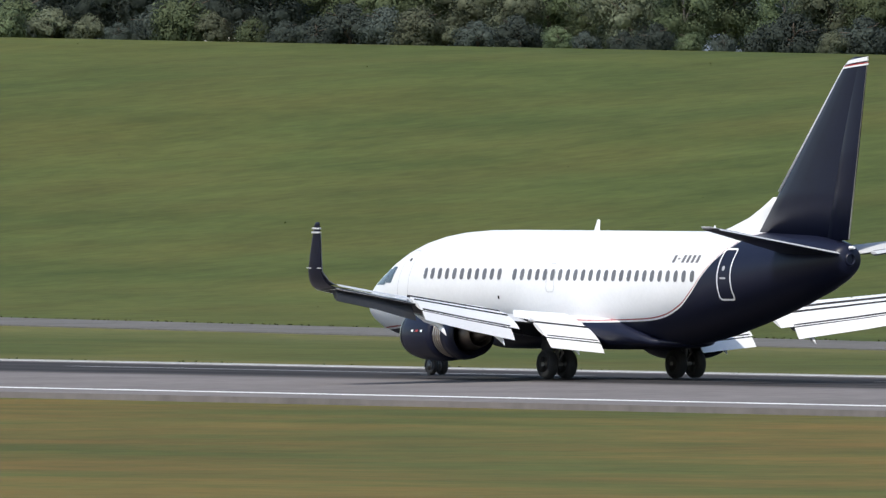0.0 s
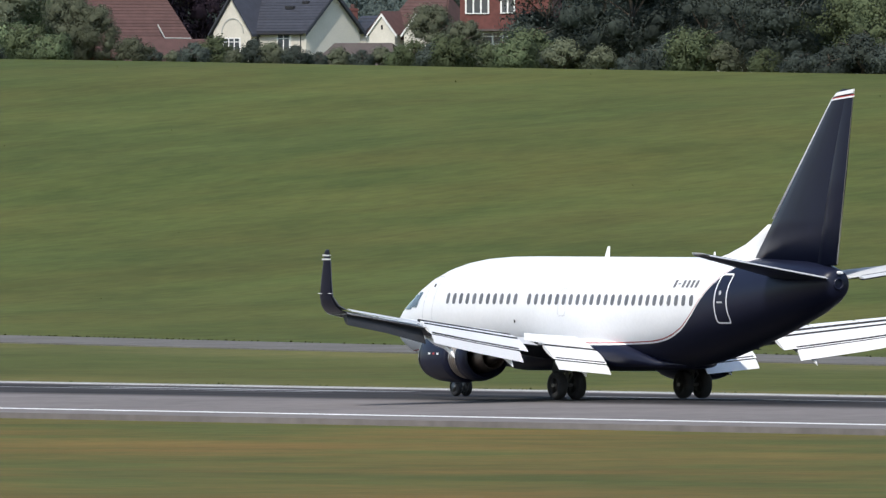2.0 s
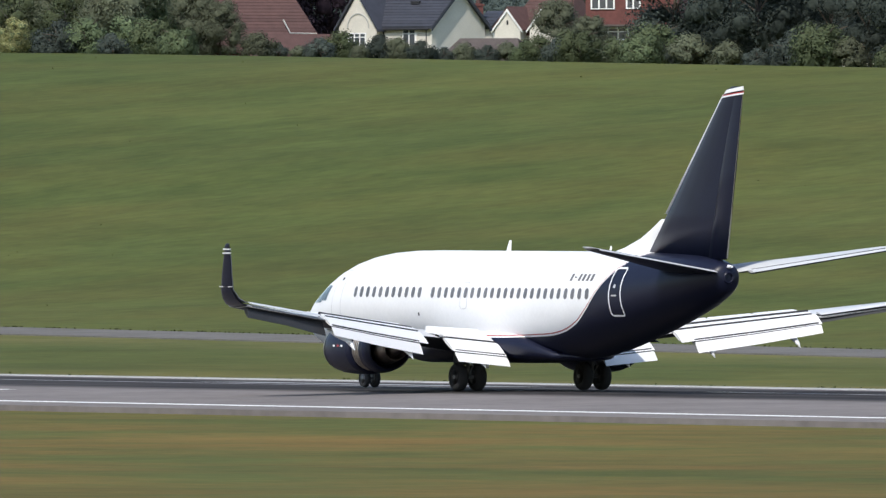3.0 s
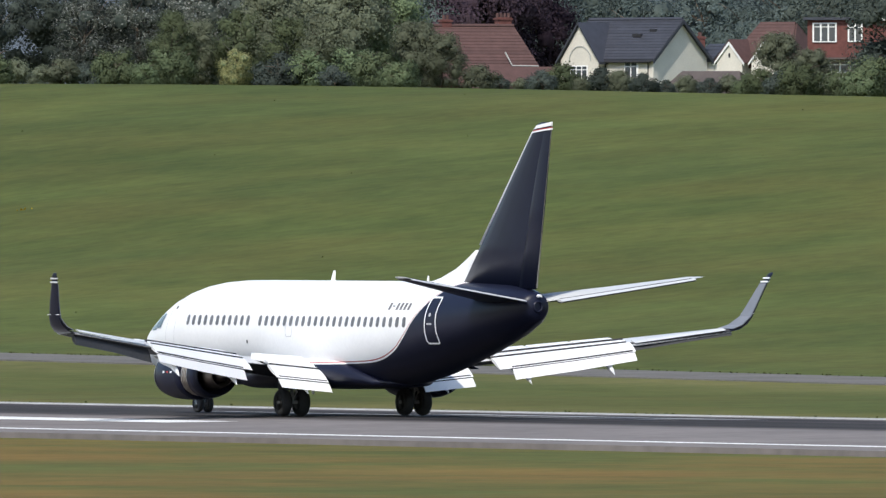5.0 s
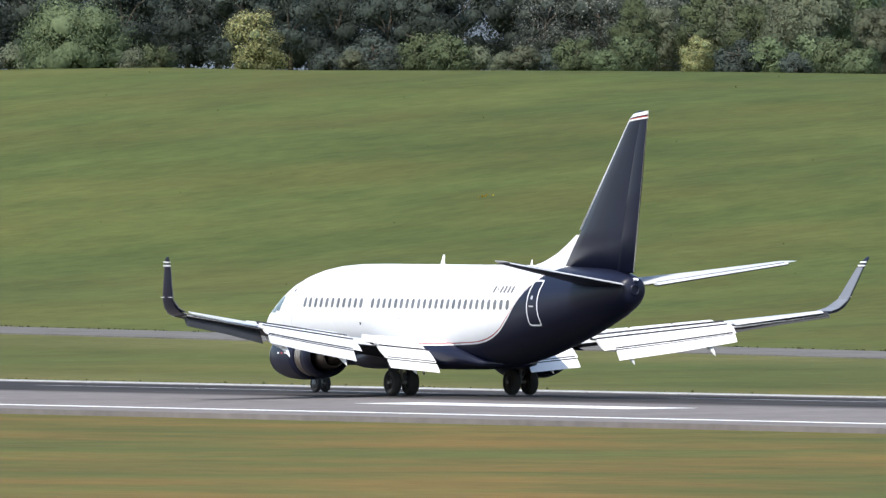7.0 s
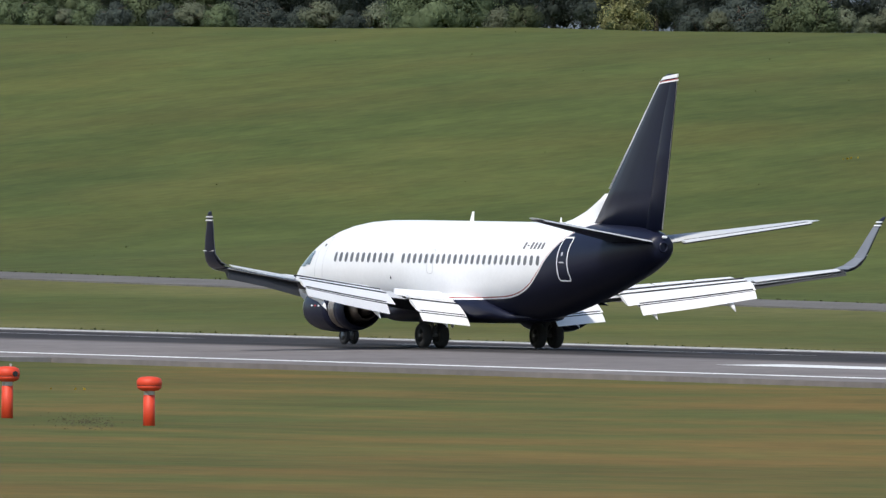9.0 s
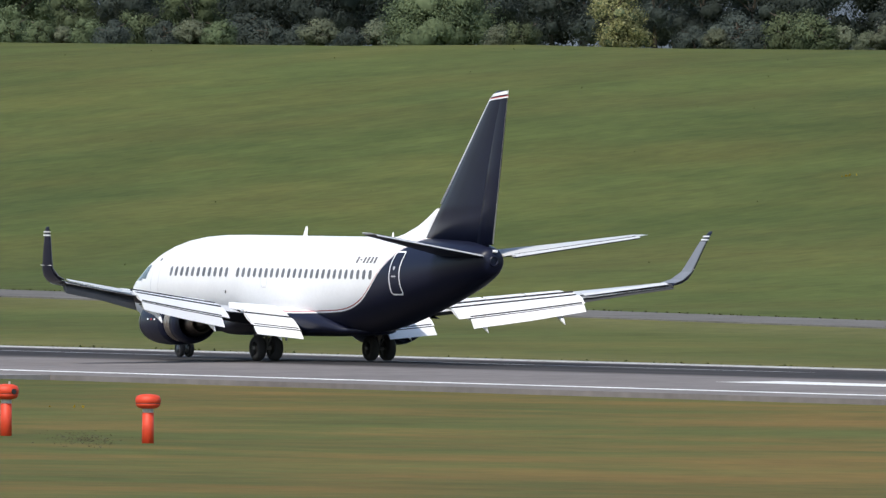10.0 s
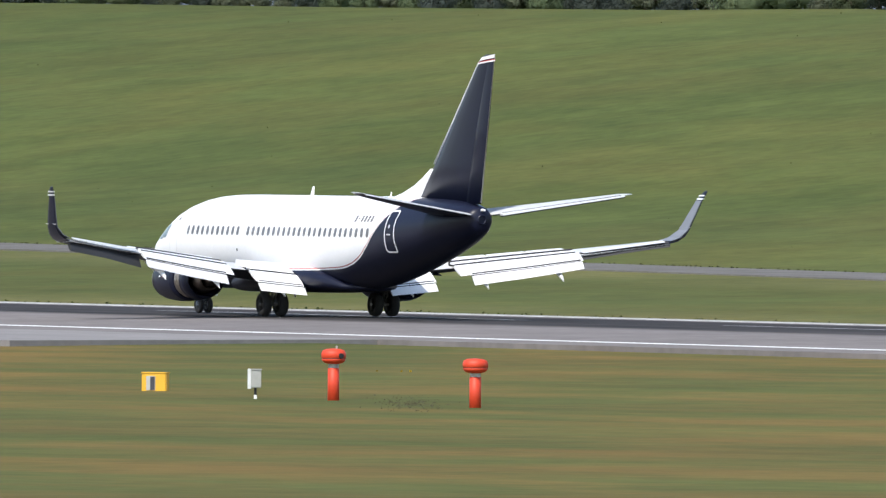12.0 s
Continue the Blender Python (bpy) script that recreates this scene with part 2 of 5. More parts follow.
NAVY, WHITE = (0.009, 0.011, 0.027), (0.86, 0.86, 0.86)
M = {
    "grass": grass_material(),
    "runway": asphalt_material("runway_asphalt", (0.195, 0.176, 0.168), (0.024, 0.022, 0.023)),
    "road": material("road_asphalt", (0.150, 0.142, 0.132), 0.9, vary=0.2, scale=0.3),
    "paint_line": material("marking_paint", (0.75, 0.75, 0.73), 0.7, vary=0.22, scale=0.5),
    "fuselage": livery_material(NAVY, WHITE),
    "navy": material("navy_paint", NAVY, 0.38, vary=0.12, scale=1.0),
    "white": material("white_paint", WHITE, 0.35, vary=0.04, scale=0.8),
    "red": material("red_stripe", (0.42, 0.04, 0.04), 0.4),
    "grey": material("wing_grey", (0.60, 0.61, 0.62), 0.4, vary=0.06, scale=0.7),
    # wing grey with the shade below the wing painted in
    "under": material("underside_shade_grey", (0.030, 0.031, 0.034), 0.6, vary=0.2, scale=0.9),
    "metal": material("bare_metal", (0.45, 0.43, 0.40), 0.35, 1.0, vary=0.15, scale=3),
    "hot": material("heat_stained_metal", (0.16, 0.13, 0.11), 0.45, 1.0, vary=0.25, scale=3),
    "tyre": material("tyre_rubber", (0.02, 0.02, 0.021), 0.8, vary=0.2, scale=6),
    "hub": material("wheel_hub", (0.26, 0.26, 0.26), 0.45, 0.4, vary=0.15, scale=8),
    # main wheel hubs: the wing's shadow painted in as a darker hub
    "hub_shade": material("shaded_hub", (0.035, 0.034, 0.033), 0.6, 0.2, vary=0.2, scale=8),
    "glass": material("cabin_glass", (0.14, 0.14, 0.15), 0.3, vary=0.15, scale=2, piece=True),
    "cockpit": material("cockpit_glass", (0.05, 0.06, 0.06), 0.12, vary=0.1),
    "line": material("panel_line", (0.50, 0.50, 0.51), 0.6),
    "dark": material("dark_gap", (0.02, 0.02, 0.022), 0.7),
    "orange": material("orange_paint", (0.66, 0.055, 0.018), 0.55, vary=0.12, scale=3.0),
    "yellow": material("yellow_paint", (0.72, 0.40, 0.03), 0.55, vary=0.1, scale=3.0),
    "cabinet": material("pale_grey_paint", (0.42, 0.42, 0.39), 0.6, vary=0.1, scale=4.0),
    "render": material("cream_render", (0.64, 0.605, 0.525), 0.9, vary=0.08, scale=0.8, bump=0.2),
    "slate": material("slate_tile", (0.040, 0.043, 0.056), 0.65, vary=0.2, scale=2.0, piece=True),
    "tile": material("clay_tile", (0.095, 0.050, 0.044), 0.85, vary=0.2, scale=2.0, piece=True),
    "tile_dull": material("dull_clay_tile", (0.085, 0.068, 0.062), 0.85, vary=0.2, scale=2.0, piece=True),
    "brick": material("red_brick", (0.135, 0.050, 0.042), 0.9, vary=0.25, scale=3.0),
    "pane": material("window_glass", (0.07, 0.08, 0.09), 0.1, vary=0.2, scale=2.0),
    "frame": material("white_window_frame", (0.8, 0.8, 0.78), 0.5),
    "bark": material("bark", (0.10, 0.08, 0.06), 0.95, vary=0.3, scale=3.0, bump=0.4),
    "birch": material("pale_bark", (0.17, 0.16, 0.14), 0.9, vary=0.3, scale=3.0),
    # dark, green and olive leaves are lifted and blued a little for haze
    "leaf_dark": leaf_material("leaf_dark", (0.082, 0.100, 0.086)),
    "leaf_green": leaf_material("leaf_green", (0.145, 0.182, 0.100)),
    "leaf_olive": leaf_material("leaf_olive", (0.158, 0.176, 0.118)),
    "leaf_silver": leaf_material("leaf_silver", (0.115, 0.130, 0.108), (0.36, 0.37, 0.34), 0.14),
    "leaf_yellow": leaf_material("leaf_yellow", (0.27, 0.27, 0.12), (0.46, 0.44, 0.24), 0.2),
    "leaf_purple": leaf_material("leaf_purple", (0.060, 0.042, 0.056), (0.085, 0.06, 0.075)),
    # distant foliage: aerial haze put into bluer, paler base colours
    "far": leaf_material("leaf_haze_tinted", (0.105, 0.135, 0.125), (0.13, 0.16, 0.15)),
    "hazy": leaf_material("leaf_haze_pale", (0.115, 0.145, 0.160), (0.13, 0.16, 0.17)),
    "haze": material("haze_tinted_woodland", (0.105, 0.128, 0.150), 0.95, vary=0.3, scale=0.05, fine=5.0),
}


for key, gloss in (("navy", 0.3), ("runway", 0.12), ("road", 0.08), ("paint_line", 0.15)):
    M[key].node_tree.nodes["Principled BSDF"].inputs["Specular IOR Level"].default_value = gloss


# ---- mesh helpers ----
def part(name, bm, mat, parent=None, label="", smooth=False):
    """Links a bmesh as one mesh object under a thing or a part."""
    me = bpy.data.meshes.new(name)
    bmesh.ops.recalc_face_normals(bm, faces=bm.faces)
    bm.to_mesh(me)
    bm.free()
    me.materials.append(M[mat])
    if smooth:
        me.shade_smooth()
    ob = new(name, me)
    ob.parent = parent
    if label:
        tagged(ob, label)
    return ob


def empty(name, m=None):
    ob = new(name)
    ob.empty_display_size = 0.5
    if m:
        ob.matrix_world = m
    return ob


def box(bm, x0, x1, y0, y1, z0, z1, bevel=0.0):
    vs = bmesh.ops.create_cube(bm, size=1.0, matrix=Matrix.Translation(((x0 + x1) / 2, (y0 + y1) / 2, (z0 + z1) / 2)) @ Matrix.Diagonal((x1 - x0, y1 - y0, z1 - z0, 1)))["verts"]
    if bevel:
        es = list({e for v in vs for e in v.link_edges})
        bmesh.ops.bevel(bm, geom=es, offset=bevel, segments=2, affect="EDGES", clamp_overlap=True)
    return bm


def boxed(*a, **k):
    return box(bmesh.new(), *a, **k)


def loft(rings, cap=True):
    """A closed skin over rings of equal length."""
    bm = bmesh.new()
    rows = [[bm.verts.new(p) for p in r] for r in rings]
    n = len(rows[0])
    for a, b in zip(rows, rows[1:]):
        for i in range(n):
            bm.faces.new((a[i], a[(i + 1) % n], b[(i + 1) % n], b[i]))
    if cap:
        bm.faces.new(rows[0])
        bm.faces.new(list(reversed(rows[-1])))
    return bm


def tube(points, radii, sides=16):
    """A round skin along points of an axis."""
    rings = []
    for k, (p, r) in enumerate(zip(points, radii)):
        p = Vector(p)
        d = (Vector(points[min(k + 1, len(points) - 1)]) - Vector(points[max(k - 1, 0)])).normalized()
        q = d.to_track_quat("Z", "Y")
        rings.append([p + q @ Vector((r * math.cos(2 * math.pi * i / sides), r * math.sin(2 * math.pi * i / sides), 0)) for i in range(sides)])
    return loft(rings)


def foil(le, te, thick, up, n=7):
    """A ring of wing-section points from leading edge to trailing edge and back."""
    le, te, up = Vector(le), Vector(te), Vector(up)
    ring = []
    for side in (1, -1):
        ks = range(n) if side > 0 else range(n - 2, 0, -1)
        for k in ks:
            c = 0.5 - 0.5 * math.cos(math.pi * k / (n - 1))
            h = thick * (1.9 * math.sqrt(max(c, 0)) * (1 - c) ** 0.9 + 0.02 * (1 if 0 < k < n - 1 else 0)) * 0.75
            ring.append(le.lerp(te, c) + up * (h * side * (1.0 if side > 0 else 0.8)))
    return ring


# ---- the airfield ----
def crest(x):
    """Height of the bank's brow at x; it climbs gently towards -X."""
    u = min(3.0, max(-2.3, (x + 370) / 100))
    return 14.887 - 0.8512 * u - 0.1476 * u * u + 0.26 * math.exp(-((x + 345) / 60) ** 2) + 0.20 * smooth(-480, -560, x)


def road_z(x):
    """Height of the perimeter road's near side: the field rises towards -X."""
    return 0.18 + 0.0060 * (-39 - min(40, max(-900, x)))


def smooth(a, b, v):
    v = min(1, max(0, (v - a) / (b - a)))
    return v * v * (3 - 2 * v)


def ground_z(x, y):
    """Height of the ground: a mown strip, the runway's platform, a grass bank and the plateau behind it."""
    if y < -26:
        z = -0.42 - 0.38 * smooth(-27, -85, y)
        return z + 0.5 * smooth(-200, -340, y)
    if y < 28:
        return -0.55
    side = road_z(x) + 0.011 * (min(y, 80) - 72) * (y > 72) - 0.05
    if y < 72:
        f = (y - 28) / 44
        return -0.37 * (1 - f) + side * f + 0.10 * noise.noise(Vector((x * 0.03, y * 0.08, 1.7))) * math.sin(math.pi * f)
    if y < 82:
        return side
    back = max(0.0, min(y, 460) - 195)
    top = crest(x + 1.8 * back) - 0.0005 * back
    bank = min(1, 0.75 * smooth(82, 200, y) + 0.25 * (y - 82) / 118)
    z = side + (top - side) * bank + 0.0055 * (min(max(y, 460), 900) - 460)
    if 84 < y < 200:
        z += 0.35 * noise.noise(Vector((x * 0.02, y * 0.03, 3.1))) + 0.12 * noise.noise(Vector((x * 0.09, y * 0.12, 7.7)))
    return z


def build_ground():
    xs = [-4200, -3000, -2000, -1400, -1000] + [-800 + 8 * i for i in range(126)] + [220, 300, 500, 800, 1200, 2000, 3200, 4500]
    ys = [-2500, -1200, -700, -450] + [-380 + 20 * i for i in range(14)] + [-95 + 5 * i for i in range(14)] + [-24, 24] + [30 + 5 * i for i in range(45)] + [270, 320, 400, 600, 1000, 1800, 3000, 4200]
    vs = [(x, y, ground_z(x, y)) for y in ys for x in xs]
    n = len(xs)
    fs = [(j * n + i, j * n + i + 1, (j + 1) * n + i + 1, (j + 1) * n + i) for j in range(len(ys) - 1) for i in range(n - 1)]
    me = bpy.data.meshes.new("ground")
    me.from_pydata(vs, [], fs)
    me.materials.append(M["grass"])
    me.shade_smooth()
    tagged(new("ground", me), "mown green airfield grass with dry brown patches and a tall bank", "grass", kind="structure")


def crowned(y):
    """The runway's camber: high along its middle, lower towards the edges."""
    return -0.0104 * abs(y)


def strip(name, x0, x1, y0, y1, mat, label, category, lift=0.0, step=6.0, thick=0.12):
    """A paved strip along X that follows the runway's camber."""
    n = max(2, int(abs(y1 - y0) / step) + 1)
    rings = []
    for x in (x0, x1):
        top = [(x, y0 + (y1 - y0) * k / (n - 1), crowned(y0 + (y1 - y0) * k / (n - 1)) + lift) for k in range(n)]
        rings.append(top + [(x, y1, crowned(y1) + lift - thick), (x, y0, crowned(y0) + lift - thick)])
    return tagged(part(name, loft(rings), mat), label, category, kind="structure")


def build_tufts(name, label, count, place, lo, hi, mat, seed):
    """Short upright tufts of grass, three blades each."""
    r = random.Random(seed)
    vs, fs = [], []
    for k in range(count):
        x, y = place(r)
        z = ground_z(x, y) - 0.02
        h = r.uniform(lo, hi)
        for b in range(3):
            a = r.uniform(0, 6.28)
            w = h * r.uniform(0.25, 0.6)
            dx, dy = math.cos(a) * w, math.sin(a) * w
            lean = Vector((r.uniform(-0.4, 0.4), r.uniform(-0.4, 0.4), 1)) * h
            i = len(vs)
            vs += [Vector((x - dx, y - dy, z)), Vector((x + dx, y + dy, z)), Vector((x + dx * 0.4, y + dy * 0.4, z)) + lean, Vector((x - dx * 0.5, y - dy * 0.5, z)) + lean * 0.8]
            fs.append((i, i + 1, i + 2, i + 3))
    me = bpy.data.meshes.new(name)
    me.from_pydata(vs, [], fs)
    me.materials.append(M[mat])
    tagged(new(name, me), label, "grass", kind="stuff")


def build_runway():
    strip("runway", -2400, 1600, -27.0, 23.7, "runway", "grey asphalt runway blackened by tyre rubber along its middle", "runway", step=4.0, thick=0.4)
    strip("shoulder", -2400, 1600, 23.7, 28.4, "shoulder", "pale worn concrete shoulder beside the runway", "runway shoulder", step=2.5, thick=0.4)
    for name, y in (("edge_line_near", -23.1), ("edge_line_far", 22.1)):
        strip(name, -2400, 1600, y, y + 0.95, "paint_line", "worn white painted edge line along the runway", "road marking", lift=0.006, thick=0.004)
    for y0 in (-12.6, 10.2):
        strip("touchdown_marking", 14.5, 37.0, y0, y0 + 3.0, "paint_line" if y0 < 0 else "rubbed", "worn white touchdown zone bar painted on the runway", "road marking", lift=0.006, thick=0.004)
    for x in range(-554, 300, 56):
        strip("centre_line_dash", x, x + 36, 5.6, 6.5, "rubbed", "white centre line dash greyed by tyre rubber", "road marking", lift=0.006, thick=0.004)
    # paved fillet of an exit on the near side
    rim = [(-14.6, -26.8), (-12.2, -34.0), (-7.5, -46.0), (-40.0, -50.0), (-75.0, -26.8)]
    tagged(part("exit_fillet", loft([[(x, y, z) for x, y in rim] for z in (-0.75, -0.282)]), "apron"), "grey asphalt corner of a runway exit", "taxiway", kind="structure")
    rings = []
    for x in (-2400, -900, 40, 1600):
        z = road_z(x)
        rings.append([(x, 72.0, z), (x, 80.2, z + 0.09), (x, 80.2, z - 0.3), (x, 72.0, z - 0.3)])
    tagged(part("perimeter_road", loft(rings), "road"), "narrow grey asphalt perimeter road in the grass", "road", kind="structure")
    # dark tuft line along the far side of the road
    build_tufts("road_verge", "dark ragged grass along the perimeter road", 2600, lambda r: (r.uniform(-420, 60), 80.6 + r.gauss(0, 0.25)), 0.03, 0.14, "verge", 77)


M["apron"] = material("exit_asphalt", (0.225, 0.208, 0.198), 0.9, vary=0.15, scale=0.2, fine=9.0)
M["shoulder"] = material("pale_concrete", (0.36, 0.35, 0.32), 0.9, vary=0.3, scale=0.25, fine=7.0)
M["verge"] = leaf_material("verge_grass", (0.078, 0.088, 0.034))
M["rubbed"] = material("rubbed_paint", (0.30, 0.30, 0.30), 0.8, vary=0.4, scale=0.6)
build_ground()
build_runway()

# ---- the airliner: x aft from the main gear, port side at -y, z up from the tarmac ----
GEAR = 16.5
HULL = [  # aft of nose, top, bottom, half width
    (0.18, 2.50, 2.42, 0.04), (0.27, 2.76, 2.17, 0.31), (0.52, 3.01, 1.94, 0.59), (0.98, 3.28, 1.71, 0.91), (1.55, 3.57, 1.52, 1.16), (2.1, 3.85, 1.39, 1.31),
    (2.8, 4.19, 1.28, 1.46), (3.6, 4.49, 1.19, 1.61), (4.5, 4.73, 1.14, 1.72), (5.5, 4.91, 1.11, 1.80), (6.6, 5.03, 1.10, 1.86), (8.0, 5.10, 1.10, 1.88),
    (10.0, 5.12, 1.10, 1.88), (15.0, 5.12, 1.10, 1.88), (19.8, 5.12, 1.10, 1.88), (21.0, 5.12, 1.15, 1.88), (22.2, 5.12, 1.28, 1.87), (23.5, 5.12, 1.50, 1.83),
    (25.0, 5.11, 1.82, 1.74), (26.5, 5.10, 2.18, 1.60), (28.0, 5.06, 2.56, 1.40), (29.5, 5.00, 2.98, 1.15), (30.6, 4.88, 3.36, 0.86), (31.15, 4.76, 3.60, 0.62), (31.45, 4.66, 3.78, 0.42)]


def hull(a):
    """Top, bottom and half width of the fuselage at a metres aft of the nose."""
    for p, q in zip(HULL, HULL[1:]):
        if a <= q[0]:
            f = (a - p[0]) / (q[0] - p[0])
            return [p[k] + (q[k] - p[k]) * f for k in (1, 2, 3)]
    return HULL[-1][1:]


def skin(a, z, out=0.0, side=-1):
    """The point of the fuselage skin at a aft and height z, on the port side."""
    t, b, w = hull(a)
    c, h = (t + b) / 2, (t - b) / 2
    k = math.sqrt(max(0.0, 1 - ((z - c) / h) ** 2))
    return Vector((a - GEAR, side * (w * k + out), z))


def skin_patch(a0, a1, z0, z1, out=0.012, na=3, nz=8, side=-1, corner=0.0, lean=0.0):
    """A rounded panel that lies on the fuselage skin."""
    bm = bmesh.new()
    rim = []
    r = corner or 0.001
    for ca, cz, g in ((a1 - r, z1 - r, 0), (a0 + r, z1 - r, 90), (a0 + r, z0 + r, 180), (a1 - r, z0 + r, 270)):
        for k in range(4):
            w = radians(g + 30 * k)
            rim.append((ca + r * math.cos(w), cz + r * math.sin(w)))
    dense = []
    for (p, q) in zip(rim, rim[1:] + rim[:1]):
        n = max(1, int(abs(q[1] - p[1]) / 0.2))
        dense += [(p[0] + (q[0] - p[0]) * k / n, p[1] + (q[1] - p[1]) * k / n) for k in range(n)]
    tilt = lambda a, z: a + lean * (z - z0)
    zs = sorted({round(z, 4) for _, z in dense})
    rows = []
    for z in zs:
        at = [a for a, zz in dense if abs(zz - z) < 1e-3]
        lo, hi = min(at), max(at)
        rows.append([bm.verts.new(skin(tilt(lo + (hi - lo) * k / na, z), z, out, side)) for k in range(na + 1)])
    for p, q in zip(rows, rows[1:]):
        for k in range(na):
            bm.faces.new((p[k], p[k + 1], q[k + 1], q[k]))
    bmesh.ops.remove_doubles(bm, verts=bm.verts, dist=0.0005)
    return bm


def skin_frame(a0, a1, z0, z1, width, out=0.014, side=-1, lean=0.0, corner=0.15):
    """A band round a panel on the fuselage skin (a door's painted outline)."""
    bm = bmesh.new()
    def rim(d):
        pts = []
        r = max(0.02, corner - d)
        A0, A1, Z0, Z1 = a0 + d, a1 - d, z0 + d, z1 - d
        for ca, cz, g in ((A1 - r, Z1 - r, 0), (A0 + r, Z1 - r, 90), (A0 + r, Z0 + r, 180), (A1 - r, Z0 + r, 270)):
            for k in range(5):
                w = radians(g + 22.5 * k)
                pts.append((ca + r * math.cos(w), cz + r * math.sin(w)))
            if g in (90, 270):
                e = (A0, Z0 + r) if g == 90 else (A1, Z1 - r)
                s = pts[-1]
                pts += [(s[0], s[1] + (e[1] - s[1]) * k / 6) for k in range(1, 6)]
        return [bm.verts.new(skin(a + lean * (z - z0), z, out, side)) for a, z in pts]
    o, i = rim(0), rim(width)
    for k in range(len(o)):
        j = (k + 1) % len(o)
        bm.faces.new((o[k], o[j], i[j], i[k]))
    return bm


def P(a, y, z):
    return Vector((a - GEAR, y, z))


TIP = 14.02          # half span where the winglet begins
WING = [  # span, leading edge, trailing edge, height, thickness
    (1.2, 11.6, 17.95, 1.70, 0.72), (4.9, 14.0, 17.95, 2.05, 0.52), (10.6, 17.4, 20.0, 2.72, 0.32), (TIP, 19.35, 20.9, 3.2, 0.20)]


def wing_at(y):
    for p, q in zip(WING, WING[1:]):
        if y <= q[0]:
            f = (y - p[0]) / (q[0] - p[0])
            return [p[k] + (q[k] - p[k]) * f for k in (1, 2, 3, 4)]
    return list(WING[-1][1:])


def build_wing(plane, s):
    up = (0, 0, 1)
    side = "port" if s < 0 else "starboard"
    # upper skin panels and a darker lower skin keep the section of one closed wing
    rings = []
    for y, le, te, z, th in WING:
        cut = 0.30 if y < 10.5 else 0.0
        rings.append(foil(P(le, s * y, z), P(te - cut * (te - le) * 0.5, s * y, z - 0.05), th, up, 9))
    wing = part("wing", loft(rings), "grey", plane, "pale grey metal wing with shade painted dark underneath", True)
    # lower skin: underside shade put into a near-black colour
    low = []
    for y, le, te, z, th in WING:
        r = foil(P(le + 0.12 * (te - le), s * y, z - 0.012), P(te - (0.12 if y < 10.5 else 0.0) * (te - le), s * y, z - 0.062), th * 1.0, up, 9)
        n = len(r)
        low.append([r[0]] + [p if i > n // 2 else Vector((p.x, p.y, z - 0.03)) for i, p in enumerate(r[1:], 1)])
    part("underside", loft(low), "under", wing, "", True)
    # aileron, its shaded face painted in the same near-black grey
    def slab(name, y0, y1, c0, c1, drop0, drop1, th, mat, parent, shift=0.0, n=3):
        rise = 0.10 if 5 < y0 < 10.6 else 0.0
        rs = []
        for k in range(n):
            y = y0 + (y1 - y0) * k / (n - 1)
            le, te, z, _ = wing_at(y)
            ch = (te - le)
            f = max(0.62, min(1.1, ch / 3.2))
            rs.append(foil(P(te + c0 * f + shift, s * y, z + drop0 * f + rise), P(te + c1 * f + shift, s * y, z + drop1 * f + rise), th, up, 6))
        return part(name, loft(rs), mat, parent)
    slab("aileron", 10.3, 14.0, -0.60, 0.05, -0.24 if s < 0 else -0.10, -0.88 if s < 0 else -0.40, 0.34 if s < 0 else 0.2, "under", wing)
    slab("aileron_skin", 10.4, 13.8, -0.60, -0.04, 0.07, -0.06, 0.05, "grey", wing)
    # slotted flaps, three panels each, run out and down
    for y0, y1, k in ((2.0, 4.2, 1.0), (5.3, 10.25, 0.9)):
        fl = slab("flap", y0, y1, -0.35 * k, 0.42 * k, -0.04, -0.46 * k, 0.15, "white", wing)
        slab("fore_flap", y0 + 0.05, y1 - 0.1, -0.85 * k, -0.34 * k, 0.07, 0.02, 0.10, "white", fl)
        slab("aft_flap", y0 + (0.45 if y0 > 5 else 0.0), y1 - 0.05, 0.40 * k, 0.70 * k, -0.50 * k, (-0.80 if y0 < 5 else -0.90) * k, 0.08, "white", fl)
        # near-black slabs laid into the flap gaps as their shade
        slab("slot", y0 + 0.05, y1 - 0.1, -0.44 * k, -0.30 * k, -0.05, -0.02, 0.15, "dark", fl)
        slab("slot", y0 + (0.45 if y0 > 5 else 0.05), y1 - 0.1, 0.31 * k, 0.43 * k, -0.42 * k, -0.53 * k, 0.13, "dark", fl)
        slab("cove", y0 + 0.05, y1 - 0.05, -0.98 * k, -0.78 * k, 0.04, 0.06, 0.22, "dark", fl)
    # spoilers
    for y0, y1 in ((2.1, 4.2), (5.5, 7.05), (7.15, 8.65), (8.75, 10.15)):
        rs = []
        for y in (y0, y1):
            le, te, z, th = wing_at(y)
            rs.append([P(te - 1.7, s * y, z + th * 0.55 + 0.10), P(te - 0.50, s * y, z + 0.13), P(te - 0.50, s * y, z + 0.06), P(te - 1.7, s * y, z + th * 0.3)])
        part("spoiler", loft(rs), "white", wing, "white spoiler panel")
    # flap track fairings
    for y in (3.0, 6.3, 9.3):
        le, te, z, th = wing_at(y)
        part("flap_track_fairing", tube([P(te - 1.4, s * y, z - 0.28), P(te - 0.7, s * y, z - 0.45), P(te + 0.1, s * y, z - 0.60), P(te + 0.5, s * y, z - 0.84), P(te + 0.72, s * y, z - 1.02)], [0.03, 0.12, 0.13, 0.08, 0.012], 10), "white", wing, "", True)
    # blended winglet
    rs = []
